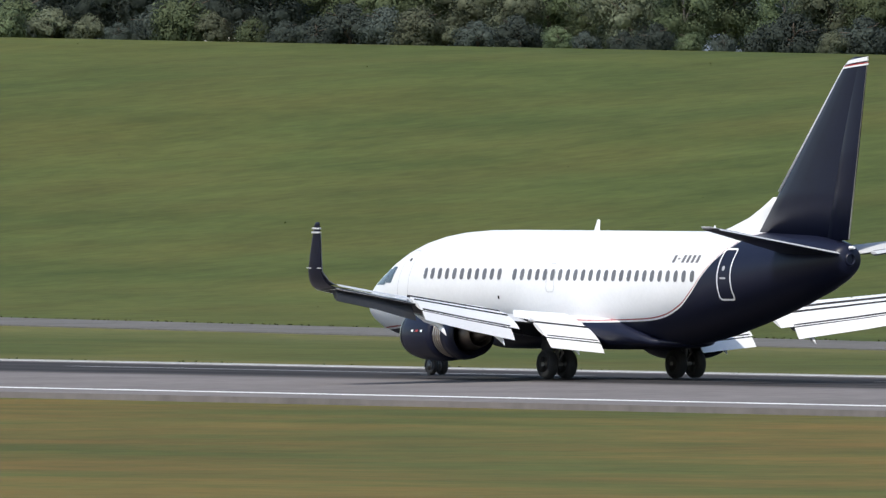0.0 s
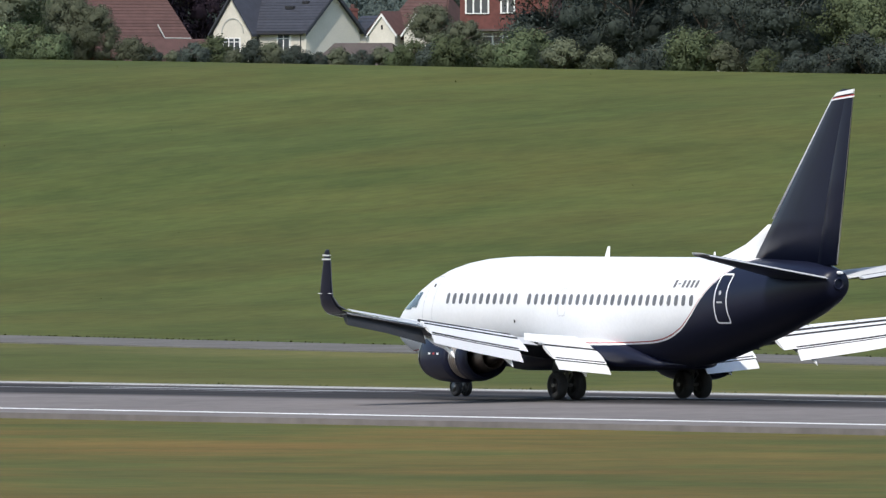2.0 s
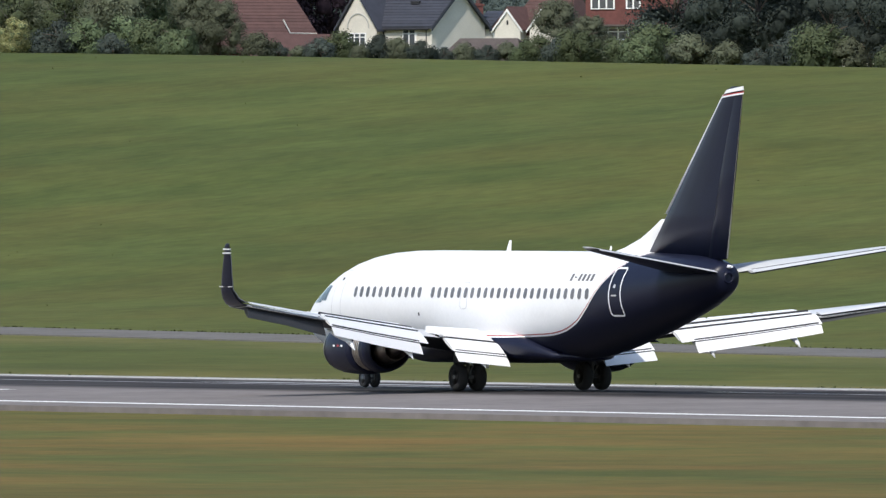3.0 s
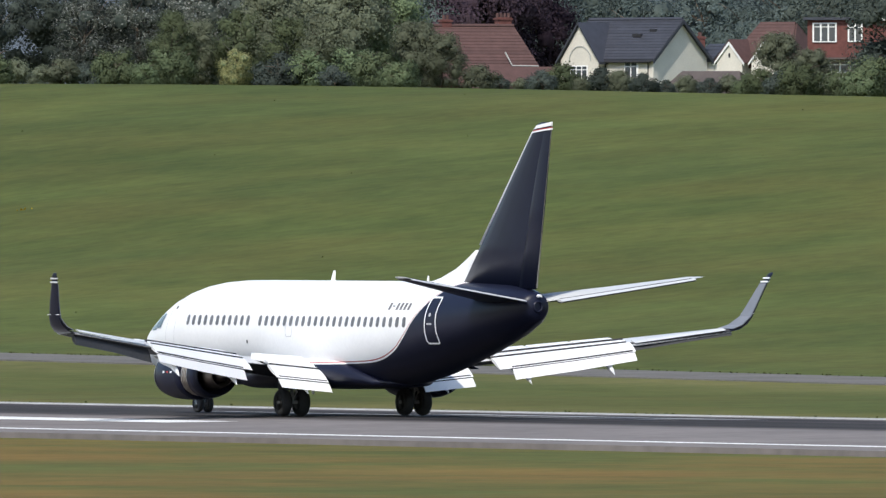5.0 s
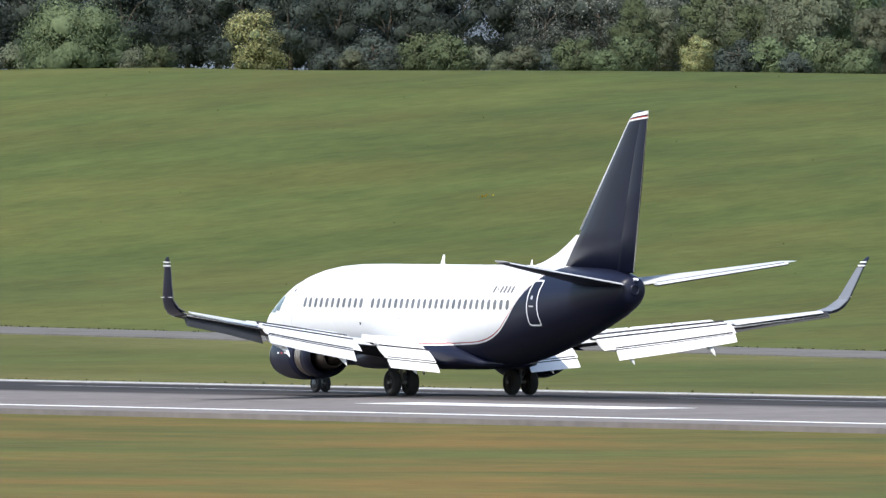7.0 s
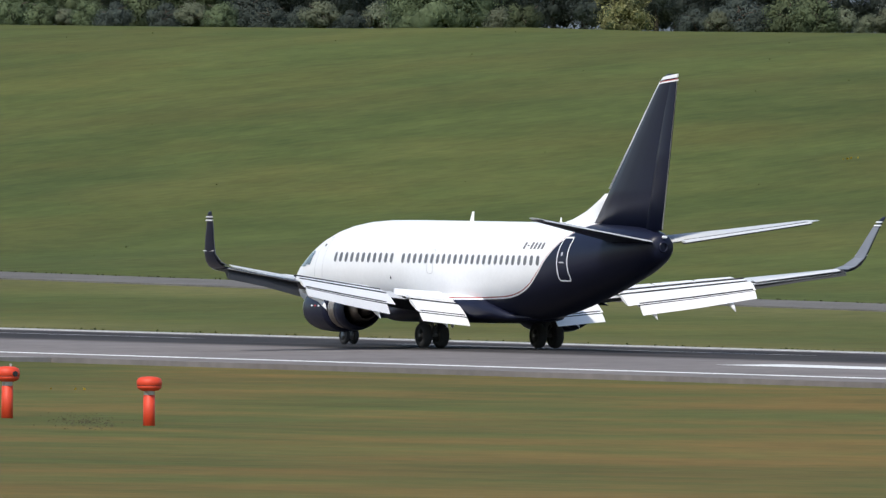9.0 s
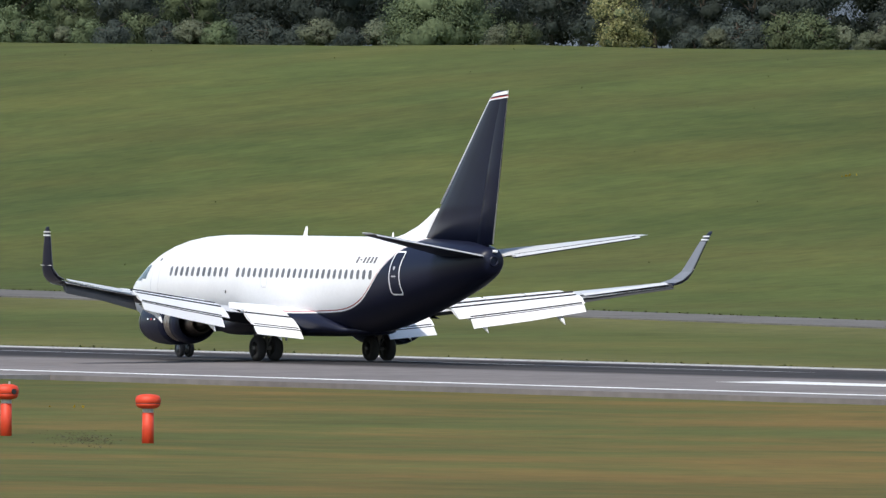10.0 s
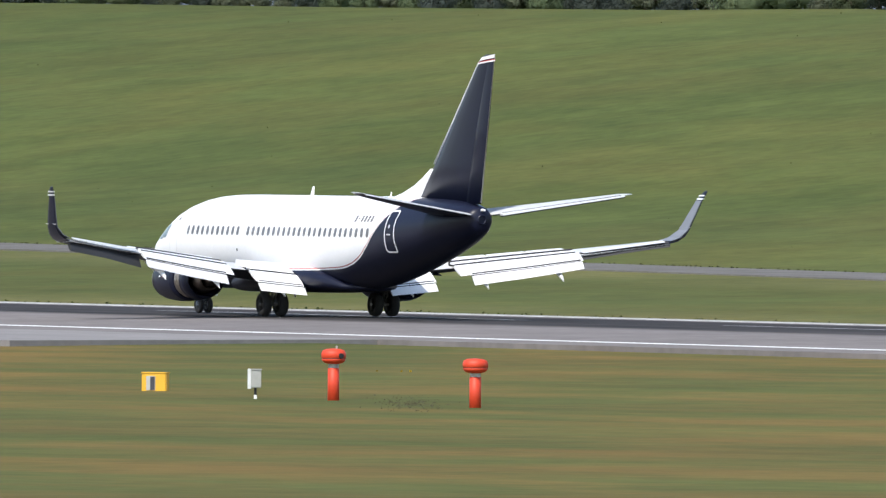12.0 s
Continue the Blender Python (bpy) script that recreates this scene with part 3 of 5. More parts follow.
    for dy, dz, le, te, th in ((0.0, 0.0, 19.25, 20.75, 0.17), (0.30, 0.07, 19.55, 20.82, 0.15), (0.58, 0.26, 19.85, 20.90, 0.13), (0.76, 0.55, 20.08, 20.98, 0.11), (0.94, 1.15, 20.50, 21.22, 0.08), (1.12, 1.80, 20.98, 21.50, 0.06), (1.24, 2.14, 21.28, 21.66, 0.045), (1.27, 2.24, 21.45, 21.70, 0.025)):
        k = min(1, dz / 0.6)
        rs.append(foil(P(le + 0.15, s * (TIP + dy), 3.2 + dz), P(te + 0.15, s * (TIP + dy), 3.2 + dz), th, (0, -s * k * 0.95, 1 - 0.8 * k), 7))
    wl_ = part("winglet", loft(rs), "navy", wing, "navy blended winglet with white tip stripes", True)
    inner = []
    for dy, dz, le, te, th in ((0.12, 0.03, 19.5, 20.76, 0.15), (0.45, 0.17, 19.78, 20.84, 0.13), (0.76, 0.55, 20.12, 20.95, 0.11), (0.94, 1.15, 20.54, 21.19, 0.08), (1.12, 1.80, 21.02, 21.47, 0.06)):
        y_in = s * (TIP + dy - (0.10 if dz < 0.3 else 0.055 + th * 0.25))
        zz = 3.2 + dz + (0.07 if dz < 0.3 else 0.02)
        inner.append([P(le + 0.15, y_in, zz), P(te + 0.15, y_in + s * 0.02, zz), P(te + 0.15, y_in + s * 0.05, zz - 0.02), P(le + 0.15, y_in + s * 0.05, zz - 0.02)])
    part("inner_skin", loft(inner), "winglet_grey", wl_, "blue-grey inner face")
    for z0, z1 in ((1.86, 1.92), (2.0, 2.06), (0.66, 0.68)):
        rs = []
        for dz in (z0, z1):
            if dz > 1:
                f = (dz - 1.15) / (2.28 - 1.15)
                dy, le, te = 0.94 + 0.31 * f, 20.50 + 0.84 * f, 21.22 + 0.46 * f
            else:
                dy, le, te = 0.79, 20.12, 21.0
            rs.append([P(le + 0.14, s * (TIP + dy) + q, 3.2 + dz) for q in (-0.06, 0.06)] + [P(te + 0.16, s * (TIP + dy) + q, 3.2 + dz) for q in (0.03, -0.03)])
        part("stripe", loft(rs), "white", wl_)


def build_engine(plane, s):
    y, z = s * 4.83, 1.50
    P = lambda a, yy, zz: Vector((a + 1.1 - GEAR, yy, zz))
    def ring(a, r, flat=0.9, dz=0.0, n=24):
        out = []
        for i in range(n):
            w = 2 * math.pi * i / n
            q = math.sin(w)
            out.append(P(a, y + r * math.cos(w) * 1.04, z + dz + r * q * (flat if q < 0 else 1)))
        return out
    eng = part("engine", loft([ring(10.25, 0.70), ring(10.05, 0.80), ring(10.1, 0.88), ring(10.5, 0.97), ring(11.2, 1.02), ring(12.0, 1.01), ring(12.2, 0.99), ring(12.21, 0.86)]), "navy", plane, "navy engine nacelle with its reverser sleeve run back", True)
    part("intake_lip", loft([ring(10.3, 0.72), ring(10.03, 0.81), ring(10.04, 0.86), ring(10.2, 0.915)], False), "metal", eng, "", True)
    part("reverser_cascade", loft([ring(12.1, 0.84), ring(12.6, 0.83), ring(13.0, 0.80), ring(13.0, 0.5), ring(12.1, 0.5)]), "cascade", eng, "brown-grey open reverser cascade", True)
    for k in range(5):
        a0 = 12.28 + 0.14 * k
        part("cascade_rib", loft([ring(a0, 0.86), ring(a0 + 0.02, 0.875), ring(a0 + 0.04, 0.86), ring(a0 + 0.02, 0.80)]), "metal", eng)
    part("reverser_sleeve", loft([ring(12.98, 0.80), ring(12.94, 0.96), ring(13.2, 0.92), ring(13.55, 0.83), ring(13.56, 0.78), ring(13.2, 0.80)]), "navy", eng, "navy translating reverser sleeve", True)
    part("core_cowl", loft([ring(13.0, 0.64), ring(13.5, 0.58), ring(14.0, 0.46), ring(14.01, 0.40), ring(13.5, 0.36)]), "hot", eng, "heat-stained exhaust nozzle", True)
    part("exhaust_cone", loft([ring(13.5, 0.3, 1), ring(13.95, 0.24, 1), ring(14.4, 0.04, 1)]), "hot", eng, "", True)
    rs = []
    for a0, a1, zz in ((10.9, 13.6, 2.3), (11.6, 15.6, 2.0), (12.8, 16.6, 1.75)):
        rs.append(foil(P(a0, y, zz), P(a1, y, zz), 0.22, (0, 1, 0), 6))
    part("pylon", loft(rs), "navy", eng, "", True)
    for k, c in enumerate(("white", "red", "white")):
        bm = bmesh.new()
        w0 = 0.28 + 0.0
        for da in (0.0,):
            a0 = 11.1 + 0.30 * k
            vs = [P(a, y + s * 1.04 * r * math.cos(w), z + r * math.sin(w)) for a, w, r in ((a0, 0.10, 1.03), (a0 + 0.16, 0.10, 1.035), (a0 + 0.16, 0.17, 1.035), (a0, 0.17, 1.03))]
            bm.faces.new([bm.verts.new(v) for v in vs])
        part("placard", bm, c, eng)
    part("vortex_strake", loft([[P(11.2, y + s * 0.72, z + 0.72), P(12.2, y + s * 0.72, z + 0.70), P(12.2, y + s * 0.74, z + 0.70)], [P(11.7, y + s * 0.98, z + 0.92), P(12.2, y + s * 0.98, z + 0.92), P(12.2, y + s * 1.0, z + 0.92)]]), "white", eng)


def wheel_ring(r, w, n=28):
    """A wheel round the y axis: tyre profile rings."""
    prof = [(-w * 0.42, r * 0.55), (-w * 0.5, r * 0.72), (-w * 0.46, r * 0.90), (-w * 0.3, r * 0.985), (0, r), (w * 0.3, r * 0.985), (w * 0.46, r * 0.90), (w * 0.5, r * 0.72), (w * 0.42, r * 0.55)]
    return loft([[(q * math.cos(2 * math.pi * i / n), y, q * math.sin(2 * math.pi * i / n)) for i in range(n)] for y, q in prof])


WHEELS = []


def build_wheel(gear, a, y, r, w, rim):
    wheel = part("wheel", wheel_ring(r, w), "tyre", gear, "black rubber tyre on a pale hub", True)
    wheel.location = P(a, y, r)
    WHEELS.append((wheel, P(a, y, r), r))
    n = 20
    for e in (-1, 1):
        prof = [(e * w * 0.44, r * 0.54), (e * w * 0.36, r * 0.44), (e * w * 0.34, r * 0.2), (e * w * 0.46, r * 0.14), (e * w * 0.47, r * 0.02)]
        part("hub", loft([[(q * math.cos(2 * math.pi * i / n), yy, q * math.sin(2 * math.pi * i / n)) for i in range(n)] for yy, q in prof]), rim, wheel, "", True)


def build_gear(plane):
    for s in (-1, 1):
        leg = part("main_gear", tube([P(16.55, s * 2.61, 0.45), P(16.55, s * 2.61, 1.0), P(16.5, s * 2.58, 1.02), P(16.4, s * 2.5, 2.2)], [0.085, 0.085, 0.13, 0.13], 12), "hub", plane, "grey metal main landing gear leg", True)
        part("axle", tube([P(16.55, s * 2.61 - 0.6, 0.508), P(16.55, s * 2.61 + 0.6, 0.508)], [0.07, 0.07], 10), "hub", leg)
        part("side_brace", tube([P(16.5, s * 2.55, 1.15), P(16.4, s * 1.2, 1.75)], [0.055, 0.055], 8), "hub", leg)
        part("torsion_link", tube([P(16.65, s * 2.61, 0.62), P(16.95, s * 2.61, 0.9), P(16.62, s * 2.61, 1.2)], [0.04, 0.05, 0.04], 6), "hub", leg)
        # door in the wing underside's near-black grey
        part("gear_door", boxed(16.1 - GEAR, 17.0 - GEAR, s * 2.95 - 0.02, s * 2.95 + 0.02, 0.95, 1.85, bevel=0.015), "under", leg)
        for d in (-0.385, 0.385):
            build_wheel(leg, 16.55, s * 2.61 + d, 0.508, 0.37, "hub_shade")
    leg = part("nose_gear", tube([P(4.1, 0, 0.3), P(4.08, 0, 0.8), P(4.05, 0, 0.82), P(3.95, 0, 1.6)], [0.05, 0.05, 0.08, 0.08], 10), "hub", plane, "grey metal nose landing gear leg", True)
    part("axle", tube([P(4.1, -0.25, 0.345), P(4.1, 0.25, 0.345)], [0.045, 0.045], 8), "hub", leg)
    for s in (-1, 1):
        part("gear_door", boxed(3.3 - GEAR, 4.6 - GEAR, s * 0.42 - 0.015, s * 0.42 + 0.015, 0.75, 1.35, bevel=0.01), "white", leg)
        build_wheel(leg, 4.1, s * 0.21, 0.345, 0.20, "hub")


def build_tail(plane):
    for s in (-1, 1):
        rs = [foil(P(a0, s * y, z), P(a1, s * y, z), th, (0, 0, 1), 8) for y, a0, a1, z, th in ((0.5, 28.0, 31.6, 4.42, 0.26), (3.4, 30.0, 32.05, 4.85, 0.15), (6.1, 31.75, 32.7, 5.27, 0.09), (6.37, 32.1, 32.75, 5.31, 0.035))]
        st = part("horizontal_stabilizer", loft(rs), "grey", plane, "pale grey tailplane with a dark underside", True)
        rs = [foil(P(a0, s * y, z - 0.014), P(a1, s * y, z - 0.014), th, (0, 0, 1), 8) for y, a0, a1, z, th in ((0.52, 28.04, 31.58, 4.412, 0.27), (3.4, 30.03, 32.04, 4.842, 0.16), (6.1, 31.77, 32.69, 5.264, 0.09))]
        low = [[p if i > len(r) // 2 else Vector((p.x, p.y, r[0].z - 0.03)) for i, p in enumerate(r)] for r in rs]
        part("underside", loft(low), "navy", st, "", True)
        rs = [foil(P(a1 - 0.02, s * y, z - 0.0), P(a1 + c, s * y, z - 0.05), th, (0, 0, 1), 5) for y, a1, z, th, c in ((0.75, 31.6, 4.44, 0.09, 0.42), (6.0, 32.66, 5.25, 0.04, 0.14))]
        el = part("elevator", loft(rs), "grey", st)
        rs = [foil(P(a1 - 0.02, s * y, z - 0.02), P(a1 + c, s * y, z - 0.085), th, (0, 0, 1), 5) for y, a1, z, th, c in ((0.76, 31.58, 4.43, 0.10, 0.42), (5.98, 32.65, 5.24, 0.05, 0.14))]
        part("underside", loft(rs), "navy", el)
        rs = [foil(P(a1 - 0.10, s * y, z + up_), P(a1 - 0.02, s * y, z + up_), 0.03, (0, 0, 1), 5) for y, a1, z, up_ in ((0.9, 31.6, 4.47, 0.02), (5.9, 32.64, 5.24, 0.012))]
        part("hinge_gap", loft(rs), "dark", el)
    fin_s = [(4.9, 25.35, 30.3, 0.46), (6.5, 26.93, 30.8, 0.38), (8.5, 28.87, 31.37, 0.29), (10.4, 30.71, 31.9, 0.19), (10.8, 31.11, 32.0, 0.15), (11.0, 31.4, 32.05, 0.10), (11.1, 31.75, 32.1, 0.05)]
    fin = part("fin", loft([foil(P(a0, 0, z), P(a1 + 0.3, 0, z), th, (0, 1, 0), 8) for z, a0, a1, th in fin_s]), "navy", plane, "tall navy tail fin with a white leading edge", True)
    part("rudder", loft([foil(P(a1 - 0.25, 0, z), P(a2, 0, z), th, (0, 1, 0), 6) for z, a1, a2, th in ((4.85, 30.25, 31.36, 0.30), (8.0, 31.15, 32.04, 0.20), (10.9, 31.95, 32.56, 0.09), (11.1, 32.05, 32.58, 0.05))]), "navy", fin, "", True)
    part("rudder_trailing_edge", tube([P(31.38, 0, 4.9), P(32.57, 0, 11.08)], [0.03, 0.018], 6), "metal", fin)
    part("leading_edge", loft([foil(P(a0 - 0.025, 0, z), P(a0 + 0.10, 0, z), th * 0.55, (0, 1, 0), 6) for z, a0, a1, th in fin_s[1:5]]), "white", fin, "", True)

    def fin_at(z):
        """Leading edge and thickness of the fin at height z."""
        for p, q in zip(fin_s, fin_s[1:]):
            if z <= q[0]:
                f = (z - p[0]) / (q[0] - p[0])
                return p[1] + (q[1] - p[1]) * f, p[3] + (q[3] - p[3]) * f
        return fin_s[-1][1], fin_s[-1][3]
    for z0, z1, c in ((10.82, 10.88, "white"), (10.88, 10.92, "red"), (10.97, 11.11, "white")):
        rs = []
        for z in (z0, z1):
            a0, th = fin_at(z - 0.15)
            rs.append(foil(P(a0 - 0.02, 0, z - 0.15), P(32.60, 0, z), th + 0.05, (0, 1, 0), 7))
        part("tip_stripe", loft(rs), c, fin)
    part("dorsal_fin", loft([foil(P(a0, 0, z), P(a1, 0, z), th, (0, 1, 0), 7) for z, a0, a1, th in ((5.0, 22.35, 26.35, 0.30), (5.25, 23.7, 26.3, 0.25), (5.6, 24.95, 26.45, 0.21), (5.95, 25.8, 26.6, 0.17), (6.3, 26.52, 26.85, 0.11))]), "white", plane, "", True)
    part("tail_cone", loft([[P(a, r * math.cos(2 * math.pi * i / 16), zc + r * 1.05 * math.sin(2 * math.pi * i / 16)) for i in range(16)] for a, zc, r in ((31.35, 4.19, 0.28), (31.52, 4.2, 0.19), (31.53, 4.2, 0.16), (31.3, 4.2, 0.14))]), "navy", plane, "dark auxiliary power exhaust", True)
    part("tail_light", tube([P(31.35, 0, 4.6), P(31.72, 0, 4.6)], [0.07, 0.05], 8), "white", plane)


def build_airliner():
    plane = empty("airliner")
    tagged(plane, "white twin-engine airliner with a navy tail and belly, flaps down", "airplane")
    n = 48
    rings = []
    stations = []
    for p, q in zip(HULL, HULL[1:]):
        m = max(1, int((q[0] - p[0]) / 0.5))
        stations += [p[0] + (q[0] - p[0]) * k / m for k in range(m)]
    for a in stations + [HULL[-1][0]]:
        t, b, w = hull(a)
        c, h = (t + b) / 2, (t - b) / 2
        rings.append([P(a, w * math.cos(2 * math.pi * i / n), c + h * math.sin(2 * math.pi * i / n)) for i in range(n)])
    body = part("fuselage", loft(rings), "fuselage", plane, "white painted fuselage with navy belly and tail", True)
    # wing-to-body fairing
    rs = []
    for a, w, z0, z1 in ((9.2, 0.4, 1.15, 1.3), (10.5, 1.7, 0.98, 1.7), (12.5, 2.02, 1.0, 2.2), (16.5, 2.05, 1.0, 2.35), (18.8, 1.98, 1.02, 2.2), (20.6, 1.3, 1.1, 1.5), (21.4, 0.4, 1.2, 1.3)):
        rs.append([P(a, w * math.copysign(abs(math.cos(v)) ** 0.6, math.cos(v)), (z0 + z1) / 2 + (z1 - z0) / 2 * math.copysign(abs(math.sin(v)) ** 0.8, math.sin(v))) for v in [2 * math.pi * i / 20 for i in range(20)]])
    part("wing_fairing", loft(rs), "fuselage", plane, "", True)
    for s in (-1, 1):
        build_wing(plane, s)
        build_engine(plane, s)
    build_gear(plane)
    build_tail(plane)
    # cabin windows
    for side in (-1, 1):
        for i in range(36):
            if i == 11:
                continue
            a = 6.33 + 0.5075 * i
            part("cabin_window", skin_patch(a - 0.125, a + 0.125, 3.385, 3.785, 0.010, 2, corner=0.11, side=side), "glass", body)
    # cockpit panes
    for side in (-1, 1):
        for a0, a1, z0, z1, ln in ((1.75, 2.2, 3.16, 3.46, 0.55), (2.2, 2.95, 3.16, 3.72, 0.45), (3.0, 3.6, 3.24, 3.80, 0.25)):
            part("cockpit_window", skin_patch(a0, a1, z0, z1, 0.012, 3, corner=0.05, side=side, lean=ln), "cockpit", body)
    # doors
    door = part("rear_door", skin_frame(25.5, 26.3, 2.76, 4.56, 0.065, lean=0.05), "white", body, "rear cabin door outlined in white")
    part("door_window", skin_patch(25.82, 25.98, 3.79, 3.95, 0.016, 2, corner=0.07, lean=0.05), "line", door)
    part("door_handle", skin_patch(25.74, 26.06, 3.5, 3.56, 0.02, 2, lean=0.05), "line", door)
    front = part("front_door", skin_frame(4.25, 5.10, 2.55, 4.38, 0.022, out=0.01), "line", body, "front cabin door with a thin seam")
    part("door_window", skin_patch(4.6, 4.78, 4.0, 4.1, 0.012, 2), "dark", front)
    ex = part("overwing_exit", skin_frame(14.6, 15.14, 2.98, 3.98, 0.02, out=0.012), "line", body, "overwing exit with a thin seam")
    # aerials
    part("aerial", loft([foil(P(14.7, 0, 5.08), P(15.1, 0, 5.08), 0.06, (0, 1, 0), 5), foil(P(14.95, 0, 5.5), P(15.13, 0, 5.5), 0.03, (0, 1, 0), 5)]), "white", plane)
    part("aerial", loft([foil(P(22.55, 0, 5.08), P(22.75, 0, 5.08), 0.06, (0, 1, 0), 5), foil(P(22.65, 0, 5.32), P(22.75, 0, 5.32), 0.03, (0, 1, 0), 5)]), "white", plane)
    part("blade_aerial", loft([foil(P(13.0, 0, 1.12), P(13.4, 0, 1.12), 0.05, (0, 1, 0), 5), foil(P(13.2, 0, 0.78), P(13.4, 0, 0.78), 0.03, (0, 1, 0), 5)]), "white", plane)
    # lettering on the rear fuselage, as bars
    for k in range(6):
        a = 22.6 + 0.30 * k
        z0, z1 = (4.16, 4.21) if k == 1 else (4.05, 4.31)
        part("marking_bar", skin_patch(a, a + 0.17, z0, z1, 0.012, 2, lean=0.10), "letter", body)
    part("data_plate", skin_patch(11.35, 11.45, 2.72, 2.84, 0.012, 2), "dark", body)
    return plane


M["cascade"] = material("reverser_cascade", (0.20, 0.165, 0.135), 0.6, 0.3, vary=0.3, scale=5)
M["letter"] = material("lettering_grey", (0.16, 0.16, 0.17), 0.6)
M["winglet_grey"] = material("winglet_blue_grey", (0.20, 0.21, 0.235), 0.4, vary=0.1, scale=1.5)
airliner = build_airliner()


# ---- field equipment beside the runway ----
def spot(mrad, y):
    """The plan's place on the line y = const that lies at that angle (thousandths) from the reference sight line."""
    a = radians(AXIS) + mrad / 1000
    x = EYE.x - (y - EYE.y) / math.tan(a)
    return Vector((x, y, ground_z(x, y)))


VIEW = 90 - AXIS      # turns a thing's x axis to lie across the sight line


def build_marker(at, turn, tall, eyed):
    ob = empty("field_monitor", Matrix.Translation(at) @ pose(0, 0, 0, 0, 0, turn))
    tagged(ob, "orange pillar with a bulging drum head standing in the grass", "runway marker", group="orange runway markers")
    h = tall
    part("post", tube([(0, 0, -0.15), (0, 0, h * 0.62), (0, 0, h * 0.625)], [0.19, 0.185, 0.16], 20), "orange", ob, "", True)
    part("neck", tube([(0, 0, h * 0.615), (0, 0, h * 0.72)], [0.165, 0.175], 16), "cabinet", ob, "pale grey neck")
    prof = [(h * 0.70, 0.16), (h * 0.72, 0.30), (h * 0.76, 0.375), (h * 0.80, 0.395), (h * 0.81, 0.38), (h * 0.82, 0.40), (h * 0.90, 0.405), (h * 0.96, 0.36), (h * 0.99, 0.24), (h, 0.05)]
    head = part("head", tube([(0, 0, z) for z, _ in prof], [r for _, r in prof], 28), "orange", ob, "", True)
    part("seam", tube([(0, 0, h * 0.805), (0, 0, h * 0.815)], [0.398, 0.398], 28), "dark", head)
    if eyed:
        part("lens_port", tube([(0.26, -0.31, h * 0.86), (0.285, -0.345, h * 0.86)], [0.085, 0.085], 14), "dark", head, "round dark opening")
        part("stub", tube([(0.1, 0, h * 0.97), (0.1, 0, h * 1.05)], [0.035, 0.03], 8), "cabinet", head)


def build_yellow_box(at):
    ob = empty("yellow_cabinet", Matrix.Translation(at) @ pose(0, 0, 0, 0, 0, VIEW - 8))
    tagged(ob, "small yellow equipment box with a grey front panel in the grass", "equipment box")
    part("body", boxed(-0.42, 0.42, -0.25, 0.25, -0.05, 0.60, bevel=0.03), "yellow", ob)
    part("lid", boxed(-0.44, 0.44, -0.27, 0.27, 0.58, 0.63, bevel=0.015), "yellow", ob)
    p = part("front_panel", boxed(-0.26, 0.05, -0.275, -0.24, 0.02, 0.50, bevel=0.01), "cabinet", ob, "pale grey front panel")
    part("slot", boxed(-0.12, 0.03, -0.285, -0.27, 0.04, 0.48), "slate", p)


def build_grey_box(at):
    ob = empty("junction_box", Matrix.Translation(at) @ pose(0, 0, 0, 0, 0, VIEW + 20))
    tagged(ob, "pale grey junction box on a short dark stake", "junction box")
    part("stake", tube([(0, 0, -0.2), (0, 0, 0.36)], [0.045, 0.045], 8), "dark", ob)
    part("foot", tube([(0, 0, 0.0), (0, 0, 0.13)], [0.055, 0.05], 8), "white", ob)
    part("housing", boxed(-0.17, 0.17, -0.12, 0.12, 0.36, 0.94, bevel=0.02), "cabinet", ob)
    part("side_plate", boxed(-0.235, -0.175, -0.10, 0.12, 0.32, 0.98, bevel=0.01), "frame", ob)
    part("cap", boxed(-0.19, 0.19, -0.14, 0.14, 0.93, 0.97, bevel=0.01), "cabinet", ob)


build_marker(spot(-58.82, -93.3), VIEW, 1.56, False)
build_marker(spot(-65.48, -90.8), VIEW, 1.68, True)
build_yellow_box(spot(-73.83, -87.2))
build_grey_box(spot(-69.14, -92.0))


# ---- houses on the plateau ----
def prism(w, d, eave, ridge, x0=0.0):
    """House walls with two gables; the ridge runs along x."""
    sec = [(-d / 2, -1.2), (-d / 2, eave), (0, ridge), (d / 2, eave), (d / 2, -1.2)]
    return loft([[(x0 + x, y, z) for y, z in sec] for x in (-w / 2, w / 2)])


def roof_slab(w, d, eave, ridge, side, over=0.3, thick=0.14, x0=0.0, hip=0.0):
    """One roof slope with thickness and overhang; hip shortens its ridge at both ends."""
    k = (ridge - eave) / (d / 2)
    yo, zo = side * (d / 2 + over), eave - k * over
    low = [(x0 - w / 2 - over, yo, zo), (x0 + w / 2 + over, yo, zo), (x0 + w / 2 + over - hip, 0, ridge), (x0 - w / 2 - over + hip, 0, ridge)]
    return loft([[Vector(p) + Vector((0, 0, q)) for p in low] for q in (0.01, thick)])


def build_window(parent, x, y, z, w, h, turn=0.0, lights=2):
    fr = part("window", boxed(-w / 2, w / 2, -0.06, 0.10, -h / 2, h / 2, bevel=0.01), "frame", parent, "white framed window")
    fr.matrix_local = pose(x, y, z, 0, 0, turn)
    n = lights
    for k in range(n):
        a = -w / 2 + 0.11 + (w - 0.11) * k / n
        part("pane", boxed(a, a + (w - 0.11) / n - 0.11, -0.075, -0.055, -h / 2 + 0.08, h / 2 - 0.30), "pane", fr)
        part("pane", boxed(a, a + (w - 0.11) / n - 0.11, -0.075, -0.055, h / 2 - 0.24, h / 2 - 0.07), "pane", fr)
    return fr


